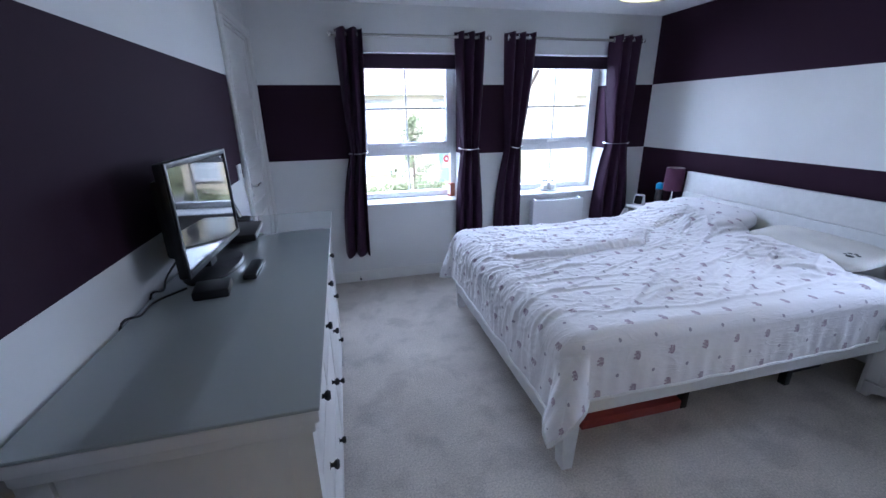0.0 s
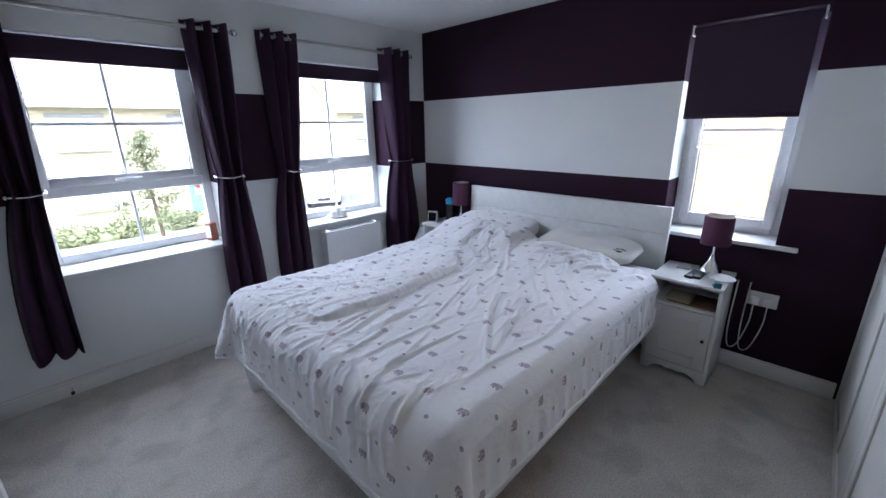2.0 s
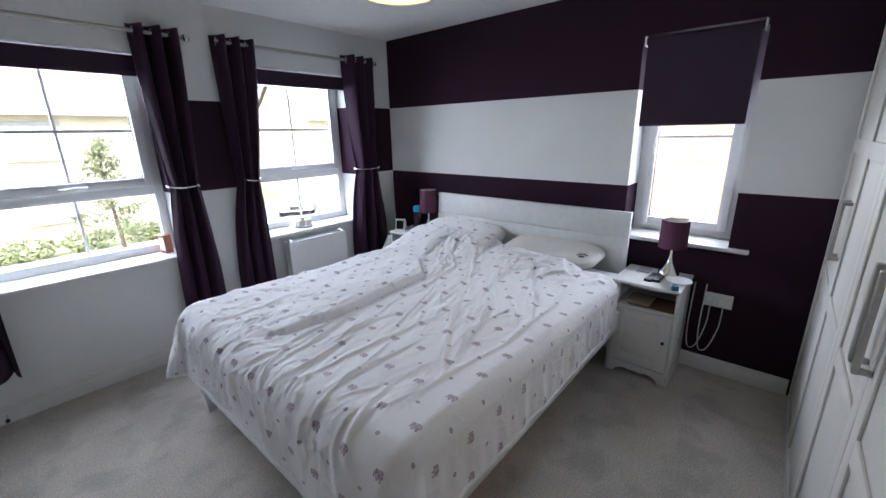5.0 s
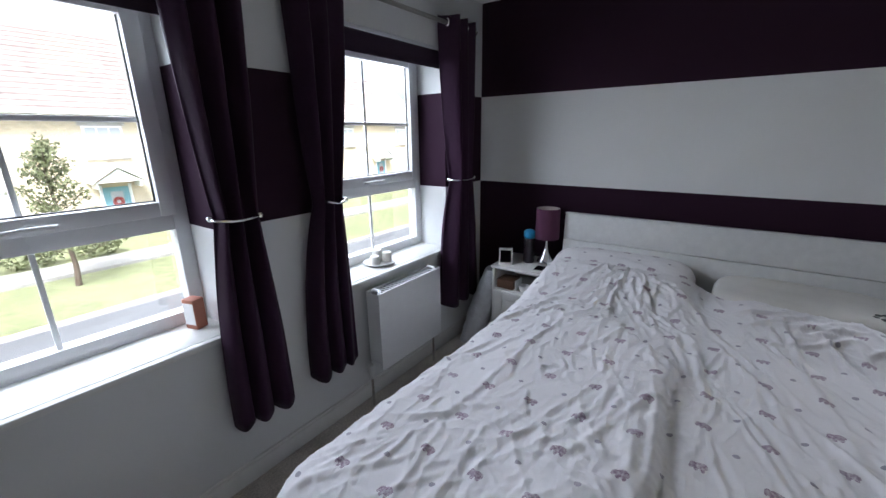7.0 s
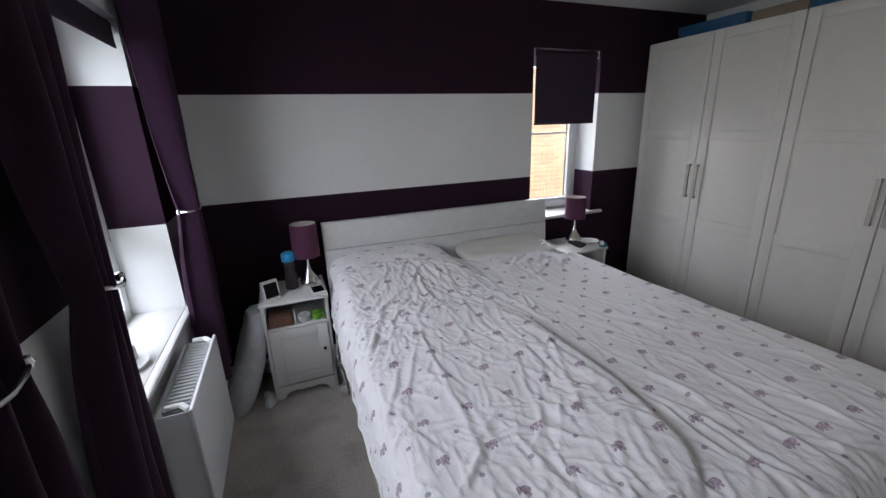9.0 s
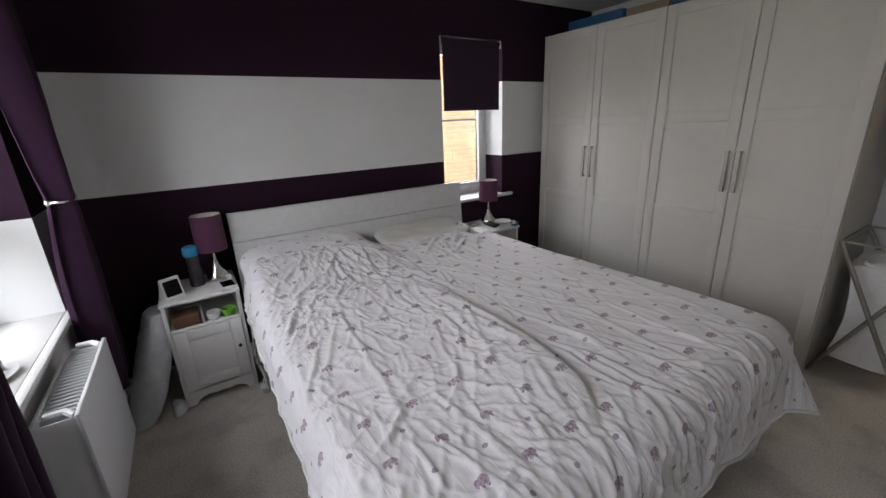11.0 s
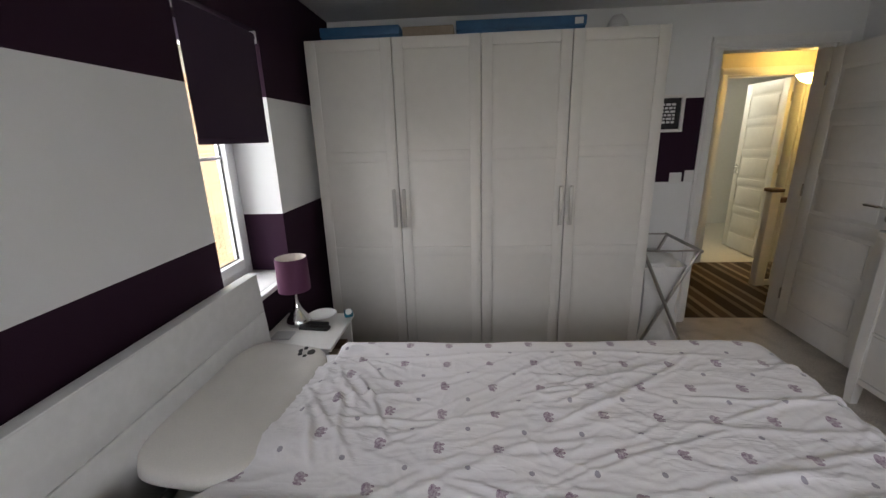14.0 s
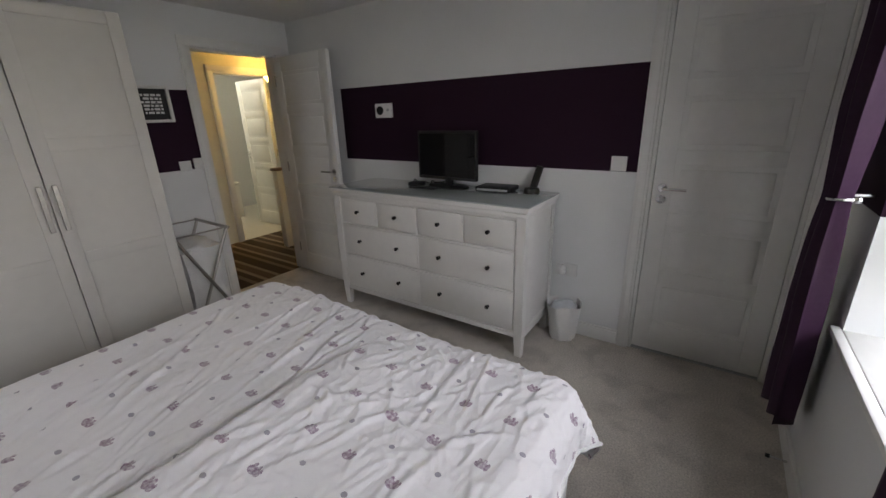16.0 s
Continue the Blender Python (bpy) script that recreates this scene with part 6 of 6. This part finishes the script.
def brick_mat(name, base, mortar, sx=0.225, sz=0.075):
    """Far brickwork: courses and joints drawn at true brick size."""
    m = mat(name, base, rough=0.85)
    n, l = m.node_tree.nodes, m.node_tree.links
    tc = n.new("ShaderNodeNewGeometry").outputs["Position"]
    sp = n.new("ShaderNodeSeparateXYZ"); l.new(tc, sp.inputs[0])
    ad = n.new("ShaderNodeMath"); ad.operation = "ADD"; l.new(sp.outputs["X"], ad.inputs[0]); l.new(sp.outputs["Y"], ad.inputs[1])
    cb = n.new("ShaderNodeCombineXYZ"); l.new(ad.outputs[0], cb.inputs["X"]); l.new(sp.outputs["Z"], cb.inputs["Y"])
    br = n.new("ShaderNodeTexBrick")
    br.inputs["Scale"].default_value = 1.0
    br.inputs["Brick Width"].default_value, br.inputs["Row Height"].default_value, br.inputs["Mortar Size"].default_value = sx, sz, 0.006
    br.inputs["Color1"].default_value, br.inputs["Color2"].default_value = (*base, 1), (*[c * 0.8 for c in base], 1)
    br.inputs["Mortar"].default_value = (*mortar, 1)
    l.new(cb.outputs[0], br.inputs["Vector"]); l.new(br.outputs["Color"], n["Principled BSDF"].inputs["Base Color"])
    return m


BUFF = brick_mat("buff_brick", (0.6, 0.5, 0.345), (0.55, 0.52, 0.46))
structure("ground", one(-400, 400, -400, 900, GZ - 0.2, GZ), GRASS, "mown grass verge and gardens", "ground")
structure("road", one(-120, 120, 6.0, 13.9, GZ + 0.001, GZ + 0.02), ASPHALT, "grey asphalt estate road", "road")
structure("pavement", one(-120, 120, 18.4, 20.0, GZ + 0.001, GZ + 0.1), PAVE, "pale slab pavement", "pavement")
structure("pavement_near", one(-120, 120, 4.2, 5.85, GZ + 0.001, GZ + 0.1), PAVE, "pale slab pavement", "pavement")
structure("kerb", one(-120, 120, 13.9, 14.05, GZ + 0.001, GZ + 0.12, 0.02), STONE, "concrete kerb", "kerb")
structure("kerb_near", one(-120, 120, 5.85, 6.0, GZ + 0.001, GZ + 0.12, 0.02), STONE, "concrete kerb", "kerb")
structure("driveway", one(9.0, 15.0, 19.99, 23.9, GZ + 0.001, GZ + 0.05), ASPHALT, "asphalt driveway", "driveway")


def house(name, label, x0, x1, y, doors, windows, eaves=2.55):
    t = thing(name, label, "house")
    d = 8.0
    bm = bmesh.new()
    ring_strip(bm, [[(x, y, GZ), (x, y, eaves), (x, y + d / 2, eaves + 3.3), (x, y + d, eaves), (x, y + d, GZ)] for x in (x0, x1)])
    part("wall", bm, BUFF, t, smooth=None)
    bm = bmesh.new()
    ring_strip(bm, [[(x, y - 0.4, eaves - 0.05), (x, y + d / 2, eaves + 3.6), (x, y + d + 0.4, eaves - 0.05), (x, y + d + 0.4, eaves + 0.08), (x, y + d / 2, eaves + 3.75), (x, y - 0.4, eaves + 0.08)] for x in (x0 - 0.3, x1 + 0.3)])
    roof = part("roof", bm, ROOF, t, smooth=None)
    bm = bmesh.new()
    for k in range(16):
        v = (k + 0.5) / 16
        yy, zz = y - 0.4 + (d / 2 + 0.4) * v, eaves + 0.08 + 3.67 * v
        box(bm, x0 - 0.3, x1 + 0.3, yy - 0.03, yy + 0.05, zz - 0.02, zz + 0.05)
    part("tile_courses", bm, ROOF, roof, smooth=None)
    for e in (x0 - 0.3, x1 + 0.2):
        bm = bmesh.new()
        ring_strip(bm, [[(x, y - 0.42, eaves - 0.15), (x, y - 0.42, eaves + 0.12), (x, y + d / 2, eaves + 3.82), (x, y + d + 0.42, eaves + 0.12), (x, y + d + 0.42, eaves - 0.15), (x, y + d / 2, eaves + 3.45)] for x in (e - 0.02, e + 0.12)])
        part("bargeboard", bm, UPVC, roof, smooth=None)
    part("gutter", tube([(x0 - 0.3, y - 0.46, eaves - 0.02), (x1 + 0.3, y - 0.46, eaves - 0.02)], 0.06, 8), UPVC, t, "white gutter")
    part("chimney", one(x1 - 1.6, x1 - 0.9, y + d / 2 - 0.4, y + d / 2 + 0.4, eaves + 3.2, eaves + 4.8, 0.02), BUFF, roof)
    for wx, wz0, wz1, ww in windows:
        w = part("window", one(wx, wx + ww, y - 0.03, y - 0.001, wz0, wz1, 0.01), UPVC, t)
        n_ = max(2, round(ww / 0.55))
        for i in range(n_):
            for j in range(2):
                a = wx + 0.06 + i * (ww - 0.12) / n_
                part("pane", one(a + 0.03, a + (ww - 0.12) / n_ - 0.03, y - 0.045, y - 0.031, wz0 + 0.08 + j * (wz1 - wz0 - 0.1) / 2, wz0 + 0.02 + (j + 1) * (wz1 - wz0 - 0.1) / 2), DARKGL, w)
        part("sill", one(wx - 0.1, wx + ww + 0.1, y - 0.12, y - 0.002, wz0 - 0.1, wz0 - 0.002, 0.01), STONE, w)
        part("lintel", one(wx - 0.12, wx + ww + 0.12, y - 0.035, y - 0.002, wz1 + 0.002, wz1 + 0.2, 0.01), STONE, w)
    for dx in doors:
        dr = part("front_door", one(dx, dx + 0.95, y - 0.05, y - 0.001, GZ + 0.12, GZ + 2.2, 0.01), DOORB, t, "pale blue front door")
        part("door_surround", one(dx - 0.12, dx - 0.002, y - 0.06, y - 0.001, GZ + 0.1, GZ + 2.3, 0.01), UPVC, dr)
        part("door_surround", one(dx + 0.952, dx + 1.07, y - 0.06, y - 0.001, GZ + 0.1, GZ + 2.3, 0.01), UPVC, dr)
        part("glazing", one(dx + 0.25, dx + 0.7, y - 0.06, y - 0.051, GZ + 1.0, GZ + 2.0), DARKGL, dr)
        part("wreath", lathe([(0.1, -0.03), (0.2, -0.03), (0.22, 0.0), (0.2, 0.03), (0.1, 0.03), (0.08, 0), (0.1, -0.03)], 16, (0, 0, 0), caps=False), REDBOX, dr, "small red wreath").matrix_basis = pose(dx + 0.475, y - 0.1, GZ + 1.55, 90, 0, 0)
        bm = bmesh.new()
        ring_strip(bm, [[(dx - 0.5, yy, GZ + 2.45), (dx + 0.475, yy, GZ + 3.1), (dx + 1.45, yy, GZ + 2.45), (dx + 1.45, yy, GZ + 2.58), (dx + 0.475, yy, GZ + 3.24), (dx - 0.5, yy, GZ + 2.58)] for yy in (y - 0.9, y - 0.001)])
        can = part("canopy", bm, UPVC, t, "white gabled porch canopy", smooth=None)
        bm = bmesh.new()
        ring_strip(bm, [[(dx - 0.35, yy, GZ + 2.46), (dx + 1.3, yy, GZ + 2.46), (dx + 0.475, yy, GZ + 3.0)] for yy in (y - 0.8, y - 0.76)])
        part("gable_board", bm, UPVC, can, smooth=None)
        for cx in (dx - 0.33, dx + 1.22):
            part("bracket", one(cx, cx + 0.08, y - 0.75, y - 0.002, GZ + 2.2, GZ + 2.46, 0.01), UPVC, can)
    return t


house("house", "two-storey buff brick house with a grey tiled roof", -6.0, 10.2, 24.0, (5.7,),
      [(-4.2, 0.75, 2.05, 1.8), (-4.2, -1.9, -0.5, 1.8), (1.2, 0.75, 2.05, 1.7), (1.2, -1.9, -0.5, 1.7), (5.5, 0.75, 2.05, 1.4), (8.2, -1.9, -0.5, 1.4), (8.2, 0.75, 2.05, 1.4)])
house("house", "two-storey buff brick house beyond a driveway", 16.0, 30.0, 26.0, (24.5,),
      [(17.5, 0.75, 2.05, 1.7), (17.5, -1.9, -0.5, 1.7), (21.0, 0.75, 2.05, 1.2), (27.0, 0.75, 2.05, 1.7), (27.0, -1.9, -0.5, 1.7)])
house("house", "pale two-storey house at the end of the road", 34.0, 50.0, 24.0, (40.0,),
      [(36.0, 0.75, 2.05, 1.7), (36.0, -1.9, -0.5, 1.7), (44.0, 0.75, 2.05, 1.7), (44.0, -1.9, -0.5, 1.7)])
house("house", "two-storey buff brick house with a grey tiled roof", -26.0, -9.0, 24.0, (-18.0,),
      [(-24.0, 0.75, 2.05, 1.7), (-24.0, -1.9, -0.5, 1.7), (-13.0, 0.75, 2.05, 1.7), (-13.0, -1.9, -0.5, 1.7)])
MORTAR = mat("pale_mortar", (0.5, 0.47, 0.41), rough=0.9, grain=0.15, scale=40, stain=0.1)
BRICK = mat("buff_brick_piece", (0.48, 0.335, 0.21), rough=0.85, grain=0.12, scale=45, stain=0.1, bump=0.4, bump_scale=90)
bn_, bl_ = BRICK.node_tree.nodes, BRICK.node_tree.links
oi_ = bn_.new("ShaderNodeObjectInfo")
hs_ = bn_.new("ShaderNodeHueSaturation")
mr_ = bn_.new("ShaderNodeMapRange"); mr_.inputs["To Min"].default_value, mr_.inputs["To Max"].default_value = 0.8, 1.12
bl_.new(oi_.outputs["Random"], mr_.inputs["Value"]); bl_.new(mr_.outputs["Result"], hs_.inputs["Value"])
bc_ = bn_["Principled BSDF"].inputs["Base Color"]
bl_.new(bc_.links[0].from_socket, hs_.inputs["Color"]); bl_.new(hs_.outputs["Color"], bc_)
nbr = thing("neighbour_house", "buff brick gable wall of the next house", "house")
bm = bmesh.new()
ring_strip(bm, [[(6.2, y, GZ), (6.2, y, 3.2), (10.1, y, 6.3), (14.0, y, 3.2), (14.0, y, GZ)] for y in (-9.0, 3.0)])
part("wall", bm, MORTAR, nbr, smooth=None)
bm = bmesh.new()
ring_strip(bm, [[(5.9, y, 3.2), (10.1, y, 6.5), (14.3, y, 3.2), (14.3, y, 3.35), (10.1, y, 6.7), (5.9, y, 3.35)] for y in (-9.3, 3.3)])
part("roof", bm, ROOF, nbr, smooth=None)


def leaves(bm, centre, spread, count, size, rnd, keep):
    for _ in range(count):
        while True:
            p = Vector((rnd.uniform(-1, 1), rnd.uniform(-1, 1), rnd.uniform(-1, 1)))
            if p.length < 1 and keep(p):
                break
        c = Vector(centre) + Vector((p.x * spread[0], p.y * spread[1], p.z * spread[2]))
        a = Vector((rnd.gauss(0, 1), rnd.gauss(0, 1), rnd.gauss(0, 1))).normalized() * size * rnd.uniform(0.6, 1.3)
        b_ = a.cross(Vector((rnd.gauss(0, 1), rnd.gauss(0, 1), rnd.gauss(0, 1)))).normalized() * size * 0.5
        bm.faces.new([bm.verts.new(q) for q in (c - a, c + b_, c + a, c - b_)])


def tree(x, y, h, seed):
    t = thing("tree", "young slender street tree with open foliage", "tree", group="street trees")
    rnd = random.Random(seed)
    bm = bmesh.new()
    top = []
    ring_strip(bm, [[(x + r * math.cos(a * math.pi / 4) + 0.06 * math.sin(3 * z), y + r * math.sin(a * math.pi / 4), GZ + z) for a in range(8)]
                    for z, r in ((0.0, 0.09), (0.6, 0.07), (h * 0.5, 0.05), (h * 0.8, 0.03), (h * 0.98, 0.008))])
    for k in range(17):
        z = h * (0.2 + 0.042 * k)
        a = k * 2.4
        l_ = 1.05 * (1 - k / 18) + 0.1
        e = (x + l_ * math.cos(a), y + l_ * math.sin(a), GZ + z + 0.45)
        tube([(x, y, GZ + z), ((x + e[0]) / 2, (y + e[1]) / 2, GZ + z + 0.15), e], 0.014, 5, bm)
        top.append(e)
    part("trunk", bm, BARK, t)
    cr = bmesh.new()
    for k, e in enumerate(top):
        for v in (0.45, 1.0):
            leaves(cr, (x + (e[0] - x) * v, y + (e[1] - y) * v, GZ + h * (0.2 + 0.042 * k) + 0.42 * v), (0.3, 0.3, 0.22), 85, 0.06, rnd, lambda p: True)
    leaves(cr, (x, y, GZ + h * 0.95), (0.2, 0.2, 0.5), 120, 0.065, rnd, lambda p: True)
    part("crown", cr, LEAF, t, smooth=None)
    return t


tree(2.95, 17.2, 4.2, 3)
tree(-7.5, 17.0, 4.6, 8)
tree(20.0, 17.3, 4.0, 11)
rnd = random.Random(77)
for k, (x, y, w) in enumerate(((0.6, 20.6, 1.5), (2.6, 20.8, 1.2), (4.3, 20.7, 1.1), (8.0, 21.0, 1.3), (-1.6, 20.8, 1.3))):
    bm = bmesh.new()
    leaves(bm, (x, y, GZ + 0.42), (w * 0.75, 0.6, 0.45), 420, 0.09, rnd, lambda p: p.z > -0.95)
    solid("shrub", bm, LEAF, "low leafy garden shrub", "shrub", smooth=None, group="garden shrubs")


def car(label, paint, x, y, turn):
    t = thing("car", label, "car", (x, y, GZ + 0.05), turn, group="parked cars")
    bm = bmesh.new()
    prof = [(-2.05, 0.3), (-2.1, 0.55), (-2.0, 0.85), (-1.2, 0.95), (-0.6, 1.42), (0.7, 1.45), (1.5, 1.0), (2.0, 0.95), (2.1, 0.6), (2.05, 0.3)]
    ring_strip(bm, [[(px, s * (0.86 if pz < 1.1 else 0.68), pz) for px, pz in prof] for s in (-1, 1)])
    bmesh.ops.bevel(bm, geom=bm.edges[:], offset=0.06, segments=2, affect="EDGES", clamp_overlap=True)
    body = part("body", bm, paint, t)
    for s in (-1, 1):
        bm = bmesh.new()
        ring_strip(bm, [[(px, s * yy, pz) for px, pz, yy in ((-1.1, 0.98, 0.87), (-0.58, 1.36, 0.74), (0.65, 1.38, 0.74), (1.3, 1.02, 0.87))], [(px, s * (yy - 0.03), pz) for px, pz, yy in ((-1.1, 0.98, 0.87), (-0.58, 1.36, 0.74), (0.65, 1.38, 0.74), (1.3, 1.02, 0.87))]])
        part("side_window", bm, DARKGL, body, smooth=None)
        part("headlight", one(-2.12, -1.95, s * 0.6 - 0.16, s * 0.6 + 0.16, 0.62, 0.76, 0.03), CLEARG, body)
    part("windscreen", one(-0.005, 0.005, -0.66, 0.66, -0.3, 0.3, 0, Matrix.Translation((-0.93, 0, 1.2)) @ Matrix.Rotation(radians(52), 4, "Y")), DARKGL, body)
    part("grille", one(-2.125, -2.08, -0.35, 0.35, 0.42, 0.6, 0.02), BLACKP, body)
    for px in (-1.3, 1.3):
        for s in (-1, 1):
            ty = lathe([(0.0, -0.1), (0.28, -0.1), (0.32, -0.07), (0.32, 0.07), (0.28, 0.1), (0.0, 0.1)], 24)
            bmesh.ops.rotate(ty, verts=ty.verts[:], matrix=Matrix.Rotation(radians(90), 3, "X"))
            bmesh.ops.translate(ty, verts=ty.verts[:], vec=(px, s * 0.8, 0.32))
            w = part("wheel", ty, BLACKP, t, "black tyre")
            rm = lathe([(0.0, -0.11), (0.19, -0.105), (0.2, 0.0), (0.19, 0.105), (0.0, 0.11)], 20)
            bmesh.ops.rotate(rm, verts=rm.verts[:], matrix=Matrix.Rotation(radians(90), 3, "X"))
            bmesh.ops.translate(rm, verts=rm.verts[:], vec=(px, s * 0.8, 0.32))
            part("rim", rm, STEEL, w, "silver rim")
    return t


car("white hatchback parked on the driveway", CARW, 11.9, 21.4, 60)
car("red hatchback parked beyond the road", CARR, 26.5, 21.3, 10)


# ---- brickwork of the next house, facing the narrow window ----
nbr_wall = [o for o in nbr.children if o.name.startswith("wall")][0]
brick_me = None
rest = bmesh.new()
for row in range(-14, 34):
    for col in range(-28, 12):
        y0 = col * 0.225 + (0.1125 if row % 2 else 0.0)
        z0 = row * 0.075
        if y0 < -6.0 or y0 > 2.7:
            continue
        seen = 0.1 < z0 < 1.55 and (-2.9 < y0 < -1.35 or 0.4 < y0 < 1.75)
        if seen:
            if brick_me is None:
                o = link("brick", one(-0.006, 0.004, 0, 0.215, 0, 0.065, 0.003), BRICK)
                brick_me = o.data
            else:
                o = new("brick", brick_me)
            o.parent = nbr_wall
            o.location = (6.2, y0, z0)
        else:
            box(rest, 6.194, 6.204, y0, y0 + 0.215, z0, z0 + 0.065)
tagged(part("brick_courses", rest, BRICK, nbr_wall, smooth=None), kind="stuff")
